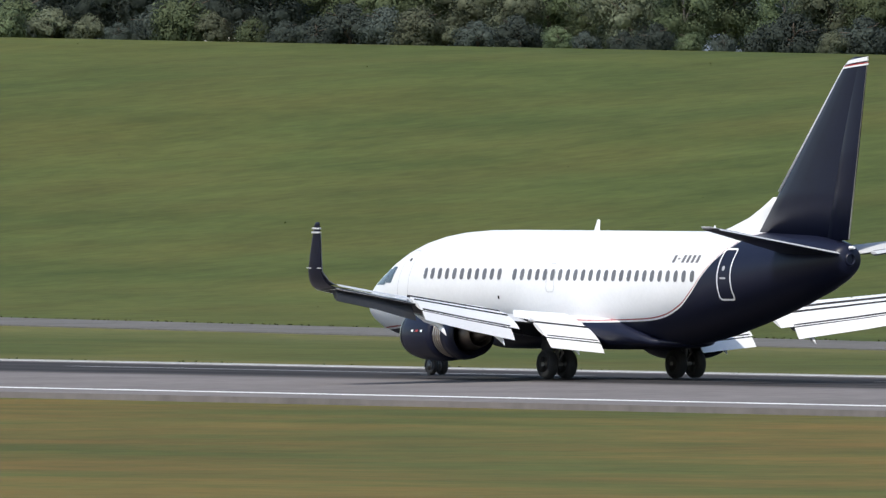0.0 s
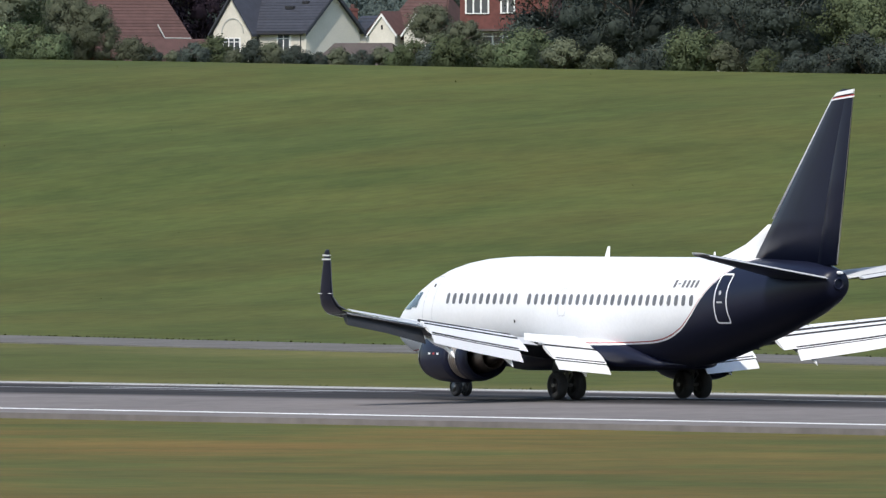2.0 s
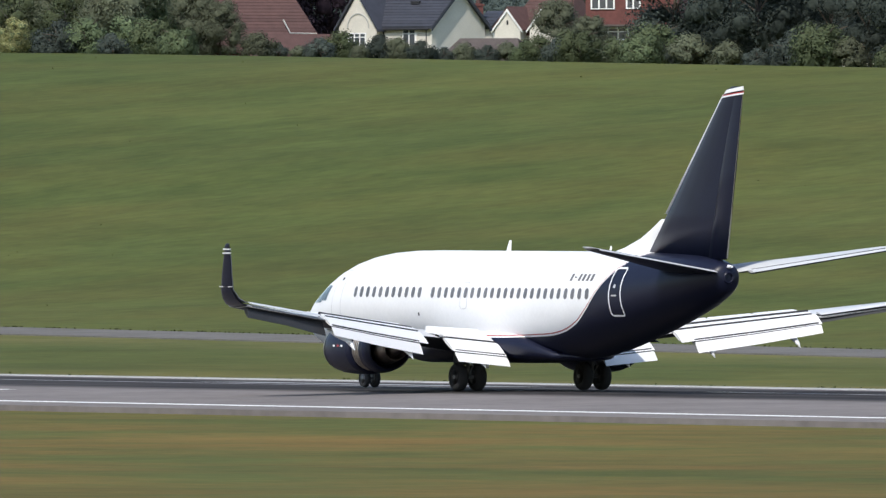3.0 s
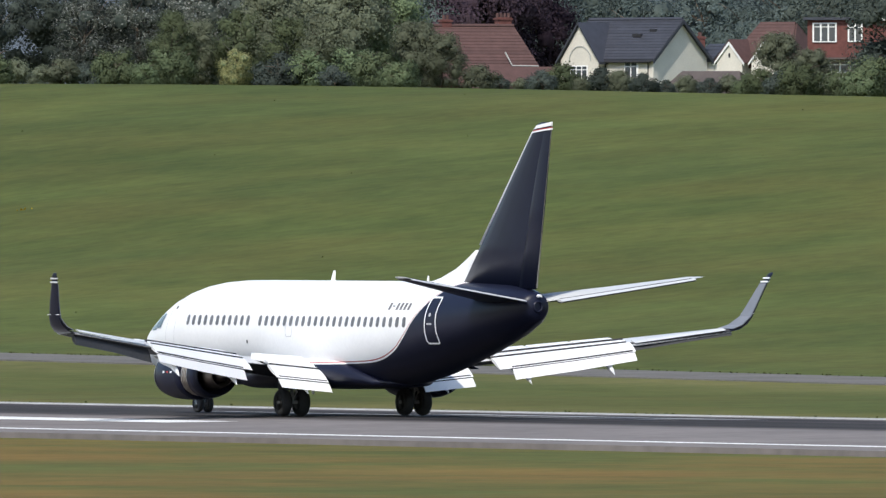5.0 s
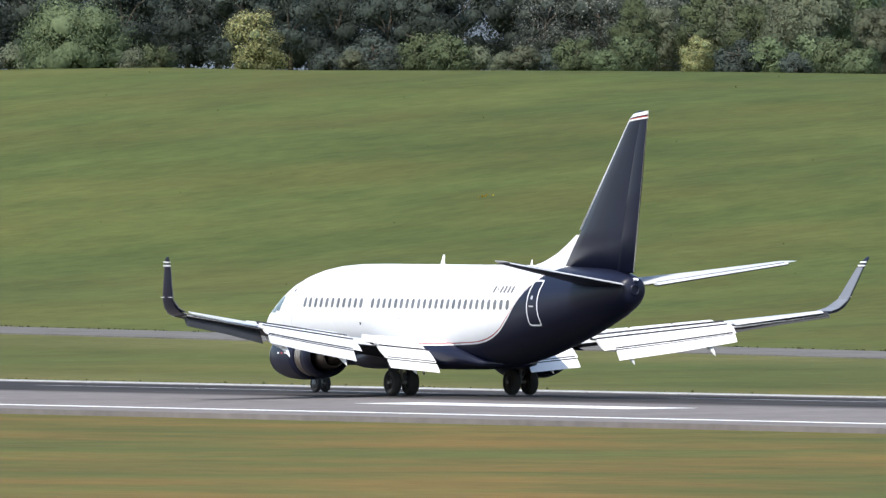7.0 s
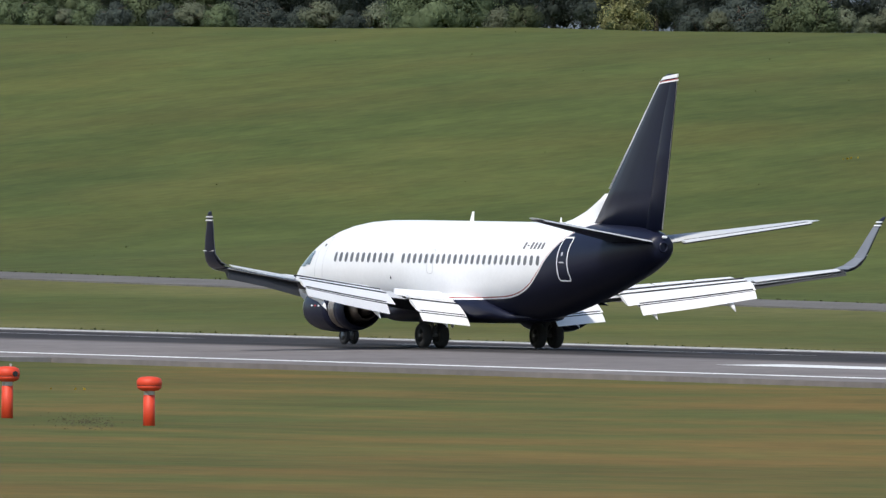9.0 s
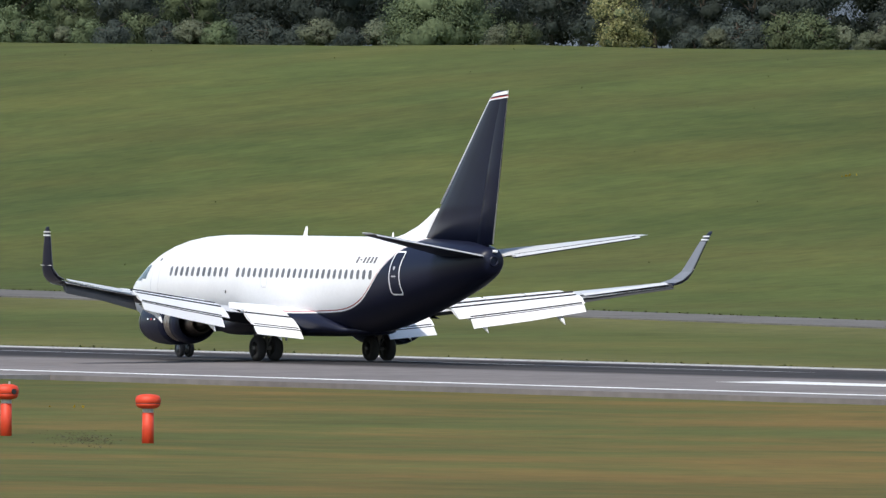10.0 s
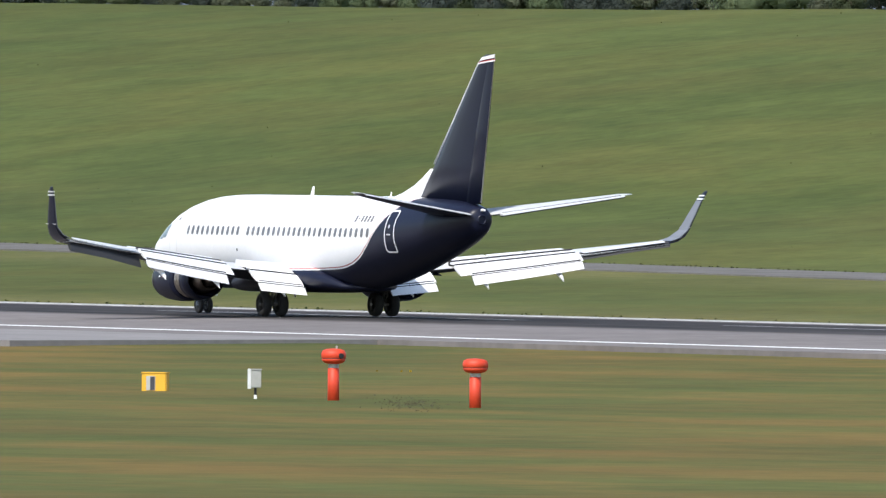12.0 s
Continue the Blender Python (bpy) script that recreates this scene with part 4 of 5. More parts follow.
def build_chimney(parent, x, y, z0, z1, w=0.55, pots=2):
    c = part("chimney", boxed(x - w / 2, x + w / 2, y - w / 3, y + w / 3, z0, z1, bevel=0.02), "brick", parent, "red brick chimney stack")
    part("chimney_cap", boxed(x - w / 2 - 0.06, x + w / 2 + 0.06, y - w / 3 - 0.06, y + w / 3 + 0.06, z1 - 0.16, z1 - 0.06), "brick", c)
    for k in range(pots):
        px = x + (k - (pots - 1) / 2) * 0.26
        part("chimney_pot", tube([(px, y, z1 - 0.02), (px, y, z1 + 0.28)], [0.11, 0.09], 10), "tile", c)


def barge(parent, x, d, eave, ridge, mat, over=0.34):
    """Boards along the sloping edges of a gable."""
    k = (ridge - eave) / (d / 2)
    for s in (-1, 1):
        a, b = Vector((x, s * (d / 2 + over), eave - k * over)), Vector((x, 0, ridge))
        part("barge_board", loft([[p + Vector((q, 0, zz)) for q, zz in ((-0.03, -0.12), (0.03, -0.12), (0.03, 0.13), (-0.03, 0.13))] for p in (a, b)]), mat, parent)


def thing_at(name, mrad, y, turn, z=None):
    at = spot(mrad, y)
    if z is not None:
        at.z = z
    return empty(name, Matrix.Translation(at) @ pose(0, 0, 0, 0, 0, VIEW + turn))


def courses(parent, w, d, eave, ridge, side, mat, x0=0.0, over=0.3, n=14, hip=0.0):
    """Rows of roof tiles as low steps up one slope, one part for each row."""
    k = (ridge - eave) / (d / 2)
    for i in range(n):
        f0, f1 = i / n, (i + 1) / n
        rs = []
        for f, lift in ((f0, 0.19), (f1, 0.15)):
            hw = w / 2 + over - hip * f
            y = side * (d / 2 + over) * (1 - f)
            z = (eave - k * over) * (1 - f) + ridge * f
            rs.append([(x0 - hw, y, z + 0.10), (x0 + hw, y, z + 0.10), (x0 + hw, y, z + lift), (x0 - hw, y, z + lift)])
        part("tile_course", loft(rs), mat, parent)


def build_white_house():
    """Cream bungalow: main block with a bare gable end and a gabled front wing."""
    ob = thing_at("bungalow", 2.68, 262.0, -43)
    tagged(ob, "cream rendered bungalow with a dark slate roof behind shrubs", "house")
    z = 17.12 - ob.location.z          # eaves
    part("wall", prism(7.5, 4.9, z, z + 2.25), "render", ob)
    for s in (-1, 1):
        r = part("roof", roof_slab(7.5, 4.9, z, z + 2.25, s, 0.28), "slate", ob, "dark grey slate roof slope")
        courses(r, 7.5, 4.9, z, z + 2.25, s, "slate", over=0.28)
    part("ridge_cap", tube([(-3.95, 0, z + 2.4), (3.95, 0, z + 2.4)], [0.12, 0.12], 8), "slate", ob)
    barge(ob, 4.05, 4.9, z, z + 2.25, "slate", 0.3)
    # front wing, its gable towards -y
    wing = part("front_wing", loft([[(x, y, zz) for x, zz in ((-3.6, -1.2), (-3.6, z - 0.1), (-2.0, z + 2.0), (-0.4, z - 0.1), (-0.4, -1.2))] for y in (-3.0, 0.0)]), "render", ob)
    for s in (-1, 1):
        a = [(-2.0, z + 2.05), (-2.0 + s * 1.9, z - 0.42)]
        part("roof", loft([[(x, y, zz + q) for x, zz in a for q in (0.0,)] + [(x, y, zz + 0.16) for x, zz in reversed(a)] for y in (-3.2, -0.1)]), "slate", wing, "dark grey slate roof slope")
    part("arch_recess", loft([[(-1.95 + r * math.cos(w), y, z - 0.2 + r * math.sin(w)) for w, r in [(math.pi * k / 12, 0.95) for k in range(13)] + [(math.pi * k / 12, 0.88) for k in range(12, -1, -1)]] for y in (-3.04, -2.99)]), "cabinet", wing)
    build_window(ob, -2.0, -3.0, z - 1.05, 1.5, 1.15, 0, 3)
    build_window(ob, 1.9, -2.45, z - 0.95, 1.15, 1.35, 0, 2)
    part("gutter", tube([(-0.4, -2.7, z - 0.27), (3.7, -2.7, z - 0.27)], [0.07, 0.07], 8), "dark", ob)
    part("downpipe", tube([(3.3, -2.42, z - 0.3), (3.3, -2.42, -1.0)], [0.06, 0.06], 8), "dark", ob)
    part("downpipe", tube([(-0.3, -2.46, z - 0.3), (-0.3, -2.46, -1.0)], [0.06, 0.06], 8), "dark", ob)
    part("roof_vent", boxed(0.9, 1.6, -1.3, -1.1, z + 1.30, z + 1.48), "dark", ob)
    part("roof_vent", boxed(2.0, 2.5, -0.9, -0.7, z + 1.62, z + 1.78), "dark", ob)


def build_red_house():
    ob = thing_at("red_roofed_house", -4.95, 268.0, 24)
    tagged(ob, "house with a sweeping red clay tile roof and brick chimneys", "house")
    z = 15.87 - ob.location.z
    part("wall", boxed(-3.3, 3.3, -2.8, 2.8, -1.2, z), "brick", ob)
    for s in (-1, 1):
        r = part("roof", roof_slab(7.0, 6.4, z, z + 3.35, s, 0.3, hip=1.0), "tile", ob, "red clay tile roof slope")
        courses(r, 7.0, 6.4, z, z + 3.35, s, "tile", n=18, hip=1.0)
    for s in (-1, 1):
        part("hip_roof", loft([[(s * (3.8 + q), -3.5, z - 0.3), (s * (3.8 + q), 3.5, z - 0.3), (s * (2.8 + q), 0, z + 3.35)] for q in (0.0, 0.12)]), "tile", ob)
    part("ridge_cap", tube([(-2.8, 0, z + 3.5), (2.8, 0, z + 3.5)], [0.13, 0.13], 8), "tile", ob)
    part("lower_roof", loft([[(-2.2, -3.0, z + 0.75), (4.6, -3.0, z + 0.75), (5.0, -5.4, z - 1.3), (-2.2, -5.4, z - 1.3)], [(-2.2, -3.0, z + 0.89), (4.6, -3.0, z + 0.89), (5.0, -5.4, z - 1.16), (-2.2, -5.4, z - 1.16)]]), "tile", ob)
    part("lower_wall", boxed(-2.0, 4.6, -5.0, -2.6, -1.2, z - 1.0), "brick", ob)
    part("flashing", tube([(1.2, -2.3, z + 1.8), (1.5, -2.75, z + 0.95), (3.2, -3.02, z + 0.92)], [0.05, 0.05, 0.05], 6), "cabinet", ob)
    build_chimney(ob, -1.9, 0.1, z + 2.6, z + 3.9, 0.7, 2)
    build_chimney(ob, 2.2, 0.3, z + 2.6, z + 4.05, 0.95, 4)


def build_gable_house():
    ob = thing_at("gabled_house", 9.35, 300.0, -30)
    tagged(ob, "house with brown tile roof and two white-trimmed gables", "house")
    z = 17.65 - ob.location.z
    part("wall", boxed(-2.1, 2.1, -2.4, 2.4, -1.2, z - 0.5), "render", ob)
    for e in (-1, 1):
        part("hip_roof", loft([[(e * (2.5 + q), -2.8, z - 0.8), (e * (2.5 + q), 2.8, z - 0.8), (e * (1.3 + q), 0, z + 2.1)] for q in (0.0, 0.12)]), "tile", ob)
    for s in (-1, 1):
        r = part("roof", roof_slab(4.4, 5.0, z - 0.5, z + 2.1, s, 0.3, hip=1.2), "tile", ob, "brown tile roof slope")
        courses(r, 4.4, 5.0, z - 0.5, z + 2.1, s, "tile", n=14, hip=1.2)
    for x0 in (-1.6, 1.0):
        g = part("gable", loft([[(x0 + x, y, zz) for x, zz in ((-0.95, -1), (-0.95, z - 0.35), (0, z + 0.85), (0.95, z - 0.35), (0.95, -1))] for y in (-3.6, -1.0)]), "render", ob, "cream gable with white barge boards")
        for s in (-1, 1):
            part("barge_board", loft([[(x0 + x, y, zz) for x, zz in ((0, z + 0.95), (s * 1.15, z - 0.48), (s * 1.15, z - 0.62), (0, z + 0.75))] for y in (-3.72, -3.62)]), "frame", g)
            part("gable_roof", loft([[(x0 + x, y, zz) for x, zz in ((0, z + 1.0), (s * 1.2, z - 0.5), (s * 1.2, z - 0.42), (0, z + 1.1))] for y in (-3.68, -0.6)]), "tile", g)
        part("vent", boxed(x0 - 0.06, x0 + 0.06, -3.64, -3.6, z - 0.1, z + 0.18), "dark", g)


def build_rear_house():
    ob = thing_at("rear_house", 6.55, 315.0, -72)
    tagged(ob, "small white gabled house with dark trim and a brick chimney", "house")
    z = 17.75 - ob.location.z
    part("wall", prism(3.4, 1.7, z, z + 0.85), "render", ob)
    for s in (-1, 1):
        r = part("roof", roof_slab(3.4, 1.7, z, z + 0.85, s, 0.25), "slate", ob)
        courses(r, 3.4, 1.7, z, z + 0.85, s, "slate", over=0.25, n=5)
    barge(ob, 1.95, 1.7, z, z + 0.85, "dark", 0.3)
    build_chimney(ob, -0.6, -1.1, z - 0.6, z + 1.5, 0.75, 2)


build_rear_house()


def build_dormer_house():
    ob = thing_at("brick_house", 12.6, 285.0, -8)
    tagged(ob, "red brick house with a flat-roofed dormer and white windows", "house")
    z = 17.47 - ob.location.z
    part("wall", boxed(-2.6, 3.6, -1.5, 4.0, -1.2, z - 0.2), "render", ob)
    part("dormer_wall", boxed(-2.3, 3.6, -1.9, 3.0, z - 0.25, z + 2.2), "brick", ob, "tile-hung brick red dormer wall")
    part("dormer_roof", boxed(-2.55, 3.9, -2.2, 3.4, z + 2.2, z + 2.38, bevel=0.02), "slate", ob)
    part("fascia", boxed(1.2, 3.95, -2.26, -2.2, z + 2.18, z + 2.42), "frame", ob)
    build_window(ob, -1.2, -1.92, z + 1.42, 1.55, 1.25, 0, 3)
    build_window(ob, 0.75, -1.92, z + 1.42, 0.95, 1.2, 0, 2)
    part("porch_roof", boxed(-1.9, 2.2, -2.9, -1.85, z - 0.28, z - 0.16), "tile_dull", ob)
    build_window(ob, -0.2, -1.95, z - 0.75, 2.6, 0.8, 0, 4)


def build_garage():
    ob = thing_at("garage", 6.2, 244.0, -20)
    tagged(ob, "low garage with a dull brown tile roof", "garage")
    z = 14.69 - ob.location.z
    part("wall", boxed(-2.4, 2.4, -1.6, 1.6, -1.0, z), "render", ob)
    for s in (-1, 1):
        r = part("roof", roof_slab(5.0, 3.4, z, z + 1.2, s, 0.25, hip=0.9), "tile_dull", ob)
        courses(r, 3.6, 3.2, z, z + 1.05, s, "tile_dull", n=8, over=0.25, hip=0.9)


def build_far_house():
    ob = thing_at("white_house", 24.0, 262.0, -40)
    tagged(ob, "white rendered house with grey roof half hidden by trees", "house")
    z = 17.34 - ob.location.z
    part("wall", prism(6.0, 5.0, z, z + 2.3), "render", ob)
    for s in (-1, 1):
        part("roof", roof_slab(6.0, 5.0, z, z + 2.3, s), "slate", ob)
    build_window(ob, 0.5, -2.52, z - 0.8, 1.2, 1.2, 0, 2)


def build_tower():
    """A far block of flats over the woods."""
    at = Vector((EYE.x - 2260 * math.cos(radians(AXIS) + 0.0071), EYE.y + 2260 * math.sin(radians(AXIS) + 0.0071), 10.0))
    ob = empty("tower_block", Matrix.Translation(at) @ pose(0, 0, 0, 0, 0, VIEW))
    tagged(ob, "pale brick block of flats above distant woods", "apartment block")
    part("wall", boxed(-0.8, 3.7, -3.0, 3.0, 0, 34, bevel=0.05), "flats", ob)
    for x in (-0.8, 0.7, 2.2, 3.7):
        part("pier", boxed(x - 0.22, x + 0.22, -3.25, -3.0, 0, 34), "cabinet", ob, "white vertical pier")
    for k in range(7):
        for x in (-0.05, 1.45, 2.95):
            part("window", boxed(x - 0.45, x + 0.45, -3.06, -2.98, 12.6 + 2.7 * k, 14.0 + 2.7 * k), "pane", ob)


M["flats"] = material("pale_brick", (0.30, 0.235, 0.21), 0.9, vary=0.15, scale=0.6)
build_tower()
build_white_house()
build_red_house()
build_gable_house()
build_dormer_house()
build_garage()
build_far_house()

rng = random.Random(7)


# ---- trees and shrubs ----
INNER_SHADE = {"leaf_silver": "leaf_dark", "leaf_yellow": "leaf_green"}     # lobe cores of pale-leaved crowns get darker leaves, inner shade as colour


def crown_mesh(name, w, h, lift, lobes, leaves, size, mat, seed, shape=1.0):
    """A crown of many small leaf clumps on uneven lobes, with gaps between them."""
    r = random.Random(seed)
    vs, fs, ns, inner = [], [], [], set()
    heart = Vector((0, 0, lift + h * 0.42))
    for k in range(lobes):
        f = (k + 0.5) / lobes
        ang = k * 2.399 + r.uniform(-0.4, 0.4)
        zf = r.uniform(-0.95, 0.95)
        span = math.sqrt(max(0.03, 1 - abs(zf) ** (1.6 * shape))) if zf > -0.3 else 0.92
        rad = span * math.sqrt(r.uniform(0.15, 1.0)) * 0.80
        c = Vector((math.cos(ang) * rad * w / 2, math.sin(ang) * rad * w / 2, lift + (zf * 0.5 + 0.5) * h * 0.88))
        lr = r.uniform(0.11, 0.24) * w * (0.75 if zf > 0.6 else 1.0)
        base = len(vs)
        for jj in range(5):
            for ii in range(8):
                th, ph = math.pi * (jj + 0.5) / 5, 2 * math.pi * ii / 8
                q = r.uniform(0.34, 0.58) * lr
                vs.append(Vector((c.x + q * math.sin(th) * math.cos(ph), c.y + q * math.sin(th) * math.sin(ph), max(0.02, c.z + 0.8 * q * math.cos(th)))))
                ns.append(((vs[-1] - c).normalized() + (vs[-1] - heart).normalized() * 0.9).normalized())
        first = len(fs)
        fs += [(base + jj * 8 + ii, base + (jj + 1) * 8 + ii, base + (jj + 1) * 8 + (ii + 1) % 8, base + jj * 8 + (ii + 1) % 8) for jj in range(4) for ii in range(8)]
        fs += [tuple(base + ii for ii in range(8)), tuple(base + 32 + ii for ii in range(7, -1, -1))]
        inner.update(range(first, len(fs)))
        for j in range(int(leaves * 1.7)):
            d = Vector((r.gauss(0, 1), r.gauss(0, 1), r.gauss(0.15, 0.9))).normalized()
            p = c + Vector((d.x * lr, d.y * lr, d.z * lr * 0.8)) * r.uniform(0.62, 1.32)
            if p.z < 0.05:
                continue
            nrm = (d + Vector((r.uniform(-1, 1), r.uniform(-1, 1), r.uniform(-0.4, 1))) * 0.5).normalized()
            u = nrm.orthogonal().normalized()
            u = Matrix.Rotation(r.uniform(0, 6.28), 3, nrm) @ u
            v = nrm.cross(u)
            s = size * r.uniform(0.6, 1.3) * 0.8
            i = len(vs)
            vs += [p - u * s * 0.9, p - v * s * 0.5, p + u * s, p + v * s * 0.55 + nrm * s * 0.15]
            fs.append((i, i + 1, i + 2, i + 3))
            soft = (d + (p - heart).normalized() * 0.9 + Vector((r.uniform(-1, 1), r.uniform(-1, 1), r.uniform(-1, 1))) * 0.35).normalized()
            ns += [soft] * 4
    me = bpy.data.meshes.new(name)
    me.from_pydata(vs, [], fs)
    me.shade_smooth()
    me.normals_split_custom_set_from_vertices(ns)      # foliage shades as soft masses
    me.materials.append(M[mat])
    me.materials.append(M[INNER_SHADE.get(mat, mat)])
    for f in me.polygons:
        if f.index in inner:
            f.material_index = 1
    return me


def tree_proto(name, label, category, w, h, lift, lobes, leaves, size, mat, seed, bark="bark", shape=1.0):
    ob = empty(name)
    tagged(ob, label, category)
    r = random.Random(seed + 99)
    pts, rad = [Vector((0, 0, -0.4))], [0.05 * w * 0.5 + 0.06]
    for k in range(1, 6):
        pts.append(Vector((r.uniform(-0.06, 0.06) * w, r.uniform(-0.06, 0.06) * w, (lift + h * 0.8) * k / 5)))
        rad.append(rad[0] * (1 - k / 5.6))
    trunk = part("trunk", tube(pts, rad, 9), bark, ob, "", True)
    for k in range(7):
        a = k * 2.4 + r.uniform(-0.5, 0.5)
        b = pts[2 + k % 3]
        e = b + Vector((math.cos(a) * w * 0.36, math.sin(a) * w * 0.36, h * r.uniform(0.12, 0.3)))
        part("limb", tube([b, b.lerp(e, 0.5) + Vector((0, 0, 0.1 * h)) * r.uniform(-0.3, 0.6), e], [rad[3] * 0.7, rad[3] * 0.5, 0.015], 6), bark, trunk)
    c = new("crown", crown_mesh("crown", w, h, lift, lobes, leaves, size, mat, seed, shape))
    c.parent = ob
    return ob


KINDS = {
    "dark": [tree_proto("broadleaf_tree", "dense dark green broadleaf tree on the bank's brow", "tree", 6.0, 9.0, 0.6, 46, 176, 0.137, "leaf_dark", 11),
             tree_proto("broadleaf_tree", "dense dark green broadleaf tree on the bank's brow", "tree", 5.0, 8.0, 0.5, 42, 176, 0.122, "leaf_dark", 12, "birch")],
    "green": [tree_proto("green_tree", "leafy mid-green tree in sunlight on the bank's brow", "tree", 5.2, 7.5, 0.3, 50, 176, 0.122, "leaf_green", 21),
              tree_proto("green_tree", "leafy mid-green tree in sunlight on the bank's brow", "tree", 4.4, 6.2, 0.2, 44, 176, 0.115, "leaf_green", 22, "birch", 1.4)],
    "olive": [tree_proto("willow_tree", "olive green bushy tree on the bank's brow", "tree", 5.0, 6.0, 0.1, 48, 176, 0.108, "leaf_olive", 31)],
    "silver": [tree_proto("silver_poplar", "poplar with silvery pale leaves", "tree", 5.0, 6.2, 0.6, 46, 192, 0.108, "leaf_silver", 41)],
    "purple": [tree_proto("copper_beech", "large dark purple copper beech", "tree", 9.0, 10.5, 1.0, 60, 192, 0.187, "leaf_purple", 51)],
    "yellow": [tree_proto("yellow_tree", "small yellow-green tree on the bank's brow", "tree", 3.6, 3.6, 0.1, 30, 176, 0.094, "leaf_yellow", 61, shape=0.7)],
    "shrub": [tree_proto("shrub", "low dark green shrub along the brow", "shrub", 2.6, 1.5, 0.0, 22, 128, 0.086, "leaf_dark", 71),
              tree_proto("shrub", "low green shrub along the brow", "shrub", 2.4, 1.7, 0.0, 22, 128, 0.086, "leaf_green", 72),
              tree_proto("shrub", "low olive shrub along the brow", "shrub", 2.2, 1.4, 0.0, 22, 128, 0.086, "leaf_olive", 73)],
    "round": [tree_proto("round_bush", "broad rounded green bush on the bank's brow", "bush", 8.0, 4.2, 0.0, 60, 192, 0.115, "leaf_green", 81, shape=1.3)],
    "far": [tree_proto("distant_tree", "distant tree with haze put into its blue-green leaf colour", "tree", 9.0, 9.0, 0.5, 44, 190, 0.14, "far", 91)],
    "hazy": [tree_proto("hazy_tree", "far tree with haze painted as pale blue-green leaves", "tree", 9.0, 9.0, 0.5, 44, 180, 0.16, "hazy", 92)],
}
USED = set()


def plant(kind, mrad, y, scale=1.0, tall=1.0):
    proto = KINDS[kind][rng.randrange(len(KINDS[kind]))]
    m = Matrix.Translation(spot(mrad, y)) @ pose(0, 0, 0, 0, 0, rng.uniform(0, 360))
    if proto not in USED:
        USED.add(proto)
        ob = proto
        ob.matrix_world = m
    else:
        ob = copy_thing(proto, m)
    ob.scale = (scale, scale, scale * tall)
    if kind in ("dark", "green", "olive"):
        tagged(ob, group="trees along the brow")
    elif kind == "shrub":
        tagged(ob, group="shrubs along the brow")
    return ob


def row(lo, hi, step, y, kinds, scale=(0.85, 1.15), tall=1.0):
    u = lo
    while u < hi:
        plant(rng.choice(kinds), u, y + rng.uniform(-3, 3), rng.uniform(*scale), tall)
        u += step * rng.uniform(0.8, 1.25)


# front of the belt
row(-92, -49, 2.7, 214, ("dark", "dark", "green"), (0.75, 1.1))
row(-49, -41, 2.6, 219, ("dark",))
plant("round", -45.4, 207, 1.0)
plant("yellow", -36.9, 203.5, 1.08)
row(-40, -26, 2.3, 216, ("dark",), (0.75, 1.0))
plant("silver", -23.2, 210, 0.85)
plant("silver", -20.6, 213, 1.0)
plant("silver", -17.4, 222, 1.25)
plant("silver", -14.6, 222, 1.2)
plant("green", -19.0, 209, 0.62)
row(-18, -10, 1.8, 210, ("olive", "green"), (0.6, 0.85))
plant("yellow", -16.1, 204.5, 0.62)
row(-14.5, -8.0, 1.7, 215, ("green", "olive"), (1.05, 1.25))
plant("olive", -7.6, 208, 0.72)
plant("olive", -6.4, 209, 0.6)
row(-4.6, 8.5, 0.9, 208, ("shrub",), (0.45, 1.05))
plant("olive", 9.4, 210, 0.66)
plant("olive", 11.0, 210, 0.5)
row(8.6, 14.5, 1.0, 208, ("shrub",), (0.8, 1.2))
row(18.6, 26, 2.0, 212, ("dark",), (0.7, 1.0))
row(26, 68, 2.2, 212, ("green", "green", "olive"), (0.8, 1.1))
for lo, hi in ((-92, -48), (-42.5, -40.6), (-33.4, -18.2), (-14.0, -8)):
    row(lo, hi, 1.15, 207, ("shrub",), (0.8, 1.5))
row(14, 68, 1.6, 206, ("shrub",), (0.6, 1.5))
# behind
row(-92, -9, 2.4, 233, ("dark",), (1.0, 1.35))
row(15, 68, 3.0, 232, ("dark",), (1.0, 1.35))
plant("dark", 21.3, 216, 0.62)
plant("dark", 23.3, 217, 0.62)
plant("dark", 25.2, 216, 0.7)
plant("purple", -4.6, 300, 0.95)
plant("purple", -2.3, 306, 0.8)
plant("dark", 10.8, 330, 1.2)
plant("dark", 13.0, 325, 1.3)
plant("dark", 15.5, 300, 1.4)
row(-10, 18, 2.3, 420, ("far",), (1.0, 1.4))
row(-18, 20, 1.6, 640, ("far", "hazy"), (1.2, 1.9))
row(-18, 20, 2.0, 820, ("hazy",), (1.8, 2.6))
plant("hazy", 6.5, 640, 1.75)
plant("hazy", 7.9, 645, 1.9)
row(-16, 18, 3.2, 395, ("dark",), (0.6, 0.8))


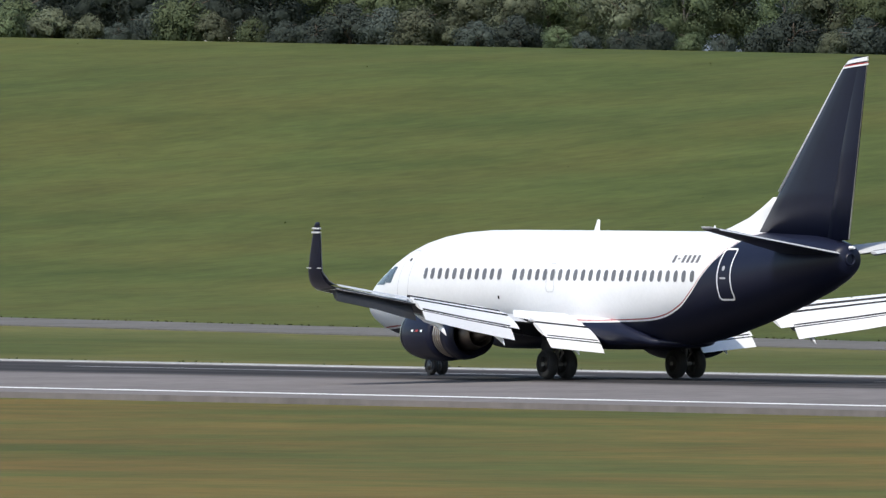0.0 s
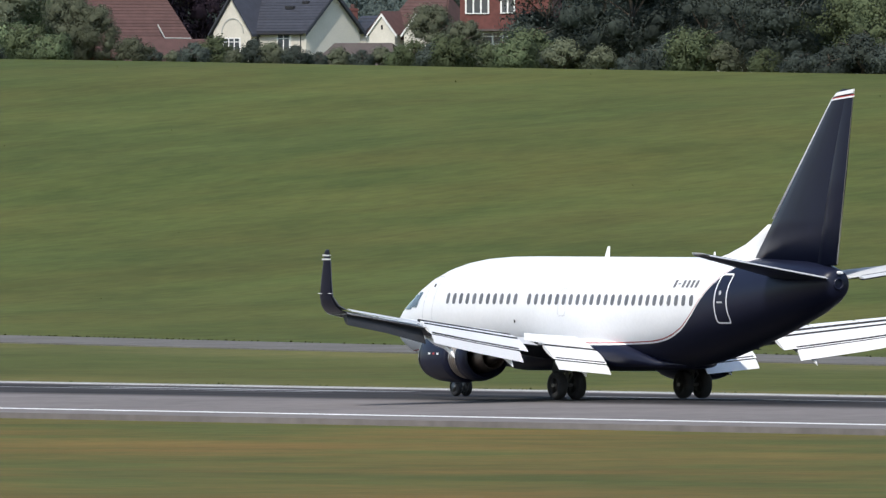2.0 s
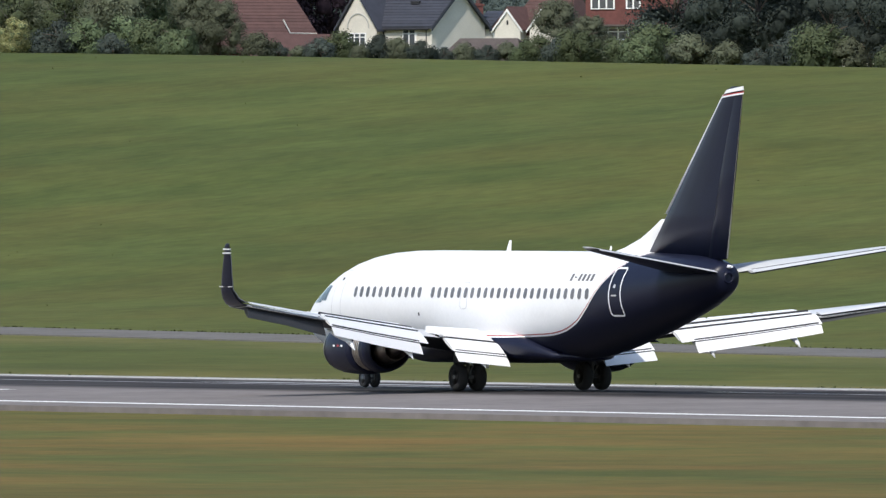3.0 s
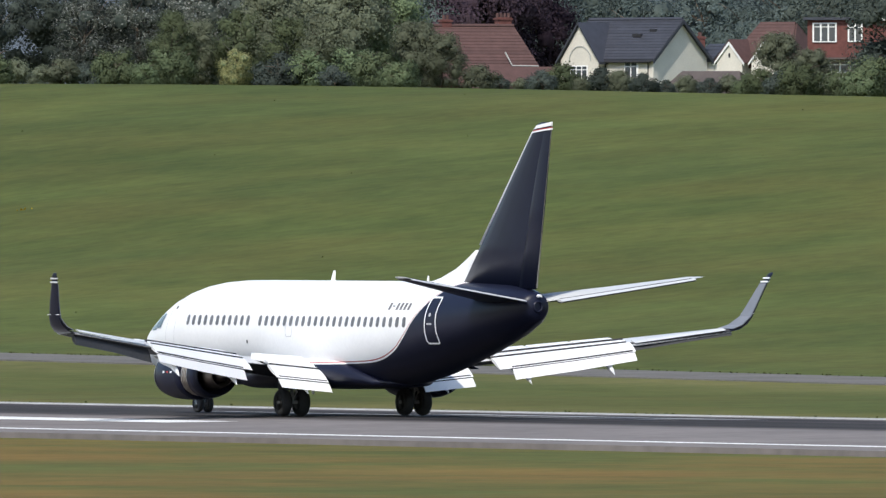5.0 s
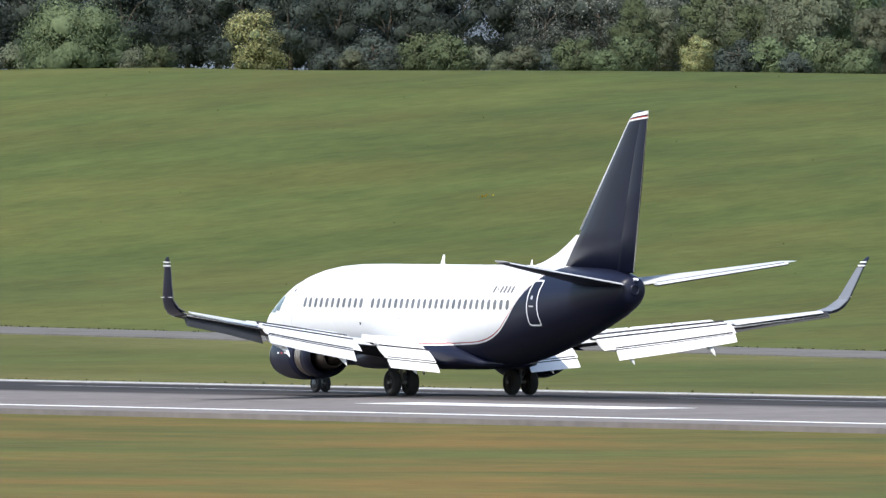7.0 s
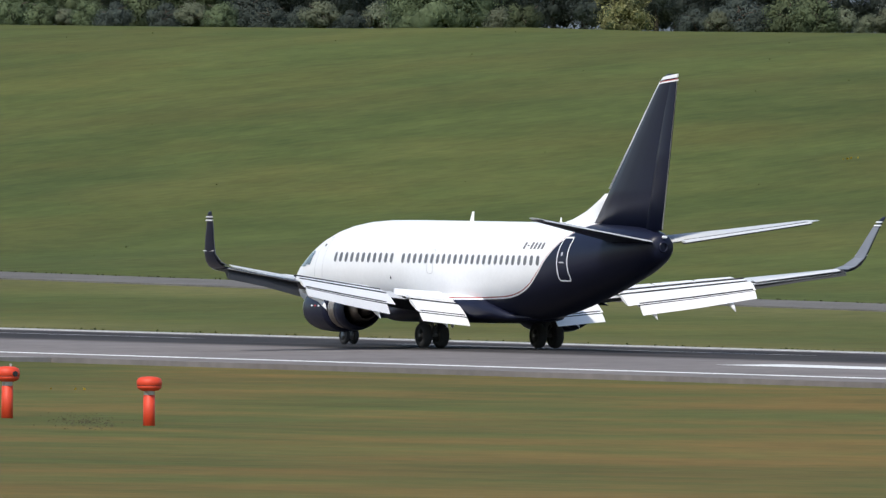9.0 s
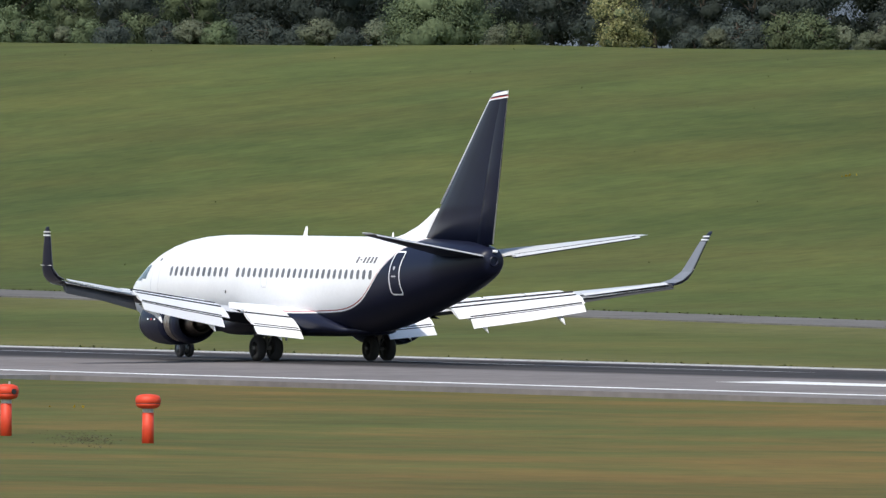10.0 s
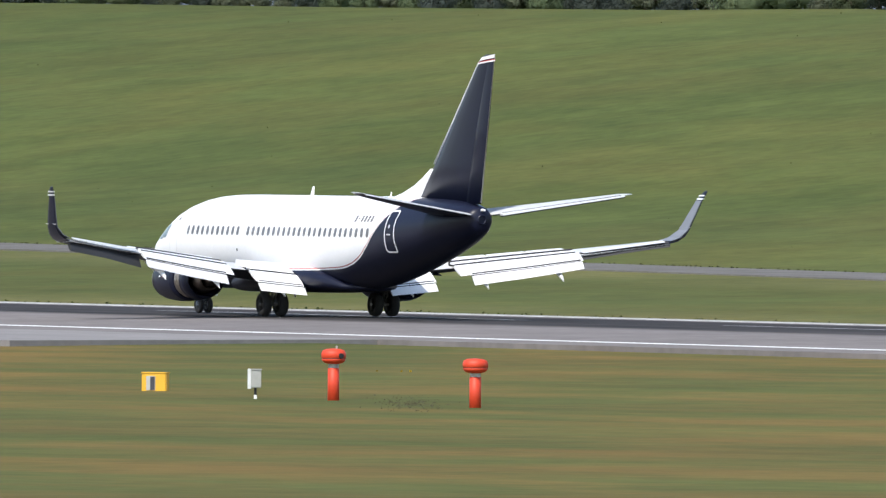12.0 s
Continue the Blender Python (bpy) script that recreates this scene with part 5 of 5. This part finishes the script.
def build_distant_woods():
    """A wooded ridge far behind the houses: bumpy tree tops with loose foliage over them."""
    vs = []
    na, nd = 700, 80
    for j in range(nd):
        for i in range(na):
            b = radians(AXIS) - 0.12 + 0.22 * i / (na - 1)
            d = 2300 + 420 * j / (nd - 1)
            x, y = EYE.x - d * math.cos(b), EYE.y + d * math.sin(b)
            z = 9 + (d - 2300) * 0.125 + 9 * noise.noise(Vector((b * 30, d * 0.004, 1))) + 9 * abs(noise.noise(Vector((x * 0.07, y * 0.07, 5)))) + 3 * abs(noise.noise(Vector((x * 0.2, y * 0.2, 8))))
            vs.append(Vector((x, y, z if j else -2)))
    fs = [(j * na + i, j * na + i + 1, (j + 1) * na + i + 1, (j + 1) * na + i) for j in range(nd - 1) for i in range(na - 1)]
    me = bpy.data.meshes.new("distant_woods")
    me.from_pydata(vs, [], fs)
    me.shade_smooth()
    # the ridge's haze is in its base colour
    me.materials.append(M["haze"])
    tagged(new("distant_woods", me), "distant wooded ridge with haze painted into its blue-green colour", "woods", kind="stuff")


build_distant_woods()


M["blade"] = leaf_material("grass_blade", (0.110, 0.130, 0.040), (0.19, 0.17, 0.08), 0.15)
M["weed"] = leaf_material("dry_weed", (0.15, 0.135, 0.085), (0.17, 0.15, 0.11), 0.2)
M["flower"] = leaf_material("yellow_flower", (0.45, 0.32, 0.03), (0.5, 0.4, 0.05), 0.2)
build_tufts("edge_grass", "ragged longer grass fringing the runway's far shoulder", 9000, lambda r: (r.uniform(-640, 190), 28.7 + r.gauss(0, 0.3)), 0.03, 0.12, "blade", 31)
build_tufts("edge_clumps", "dark grass clumps along the runway's far shoulder", 700, lambda r: (10 * r.randrange(-64, 19) + r.gauss(0, 2.0), 29.2 + r.gauss(0, 0.3)), 0.05, 0.16, "verge", 32)
build_tufts("bank_tufts", "scattered rough tufts on the grass bank", 260, lambda r: (r.uniform(-620, -40), r.uniform(92, 196)), 0.03, 0.10, "verge", 34)
build_tufts("dry_weeds", "grey-brown patch of dry weeds in the mown grass", 520, lambda r: spot(-61.8 + r.gauss(0, 0.75), -91.5 + r.gauss(0, 3.6)).to_2d(), 0.02, 0.055, "weed", 35)
build_tufts("yellow_flowers", "a few small yellow wild flowers in the grass", 14, lambda r: r.choice(((-268 + r.gauss(0, 0.2), 140 + r.gauss(0, 0.2)), (spot(-64, -60).x + r.gauss(0, 1.6), -60 + r.gauss(0, 0.5)))), 0.06, 0.14, "flower", 40)


# ---- the motion ----
def along(t):
    """Where the main gear is along the runway: it rolls towards -X and slows down."""
    return 110.430 - 17.80506 * t + 0.001568 * t ** 2 + 0.108883 * t ** 3 - 0.013159 * t ** 4 + 0.000447 * t ** 5


def heading(t):
    """The airliner's small swing of the nose, degrees."""
    keys = [(0, 0.04), (1, 0.11), (2, -0.34), (2.5, -0.59), (3, -0.76), (5, -0.77), (5.5, -0.90), (6, -0.87), (6.5, -0.95), (7, -0.79), (9, 0.96), (9.5, 1.21), (10, 1.42), (10.5, 1.32), (11, 1.02), (11.5, 0.62), (12, 0.18)]
    for (a, p), (b, q) in zip(keys, keys[1:]):
        if t <= b:
            return p + (q - p) * (t - a) / (b - a)
    return keys[-1][1]


def motions():
    walk(airliner, [(0.25 * k, pose(along(0.25 * k), 0, 0.004, 0, 0, heading(0.25 * k))) for k in range(49)])
    for wheel, at, r in WHEELS:
        rows = []
        for k in range(361):
            t = k / 30
            turn = -(along(0) - along(t)) / r
            rows.append((t, Matrix.Translation(at) @ Matrix.Rotation(turn, 4, "Y")))
        walk(wheel, rows)


motions()
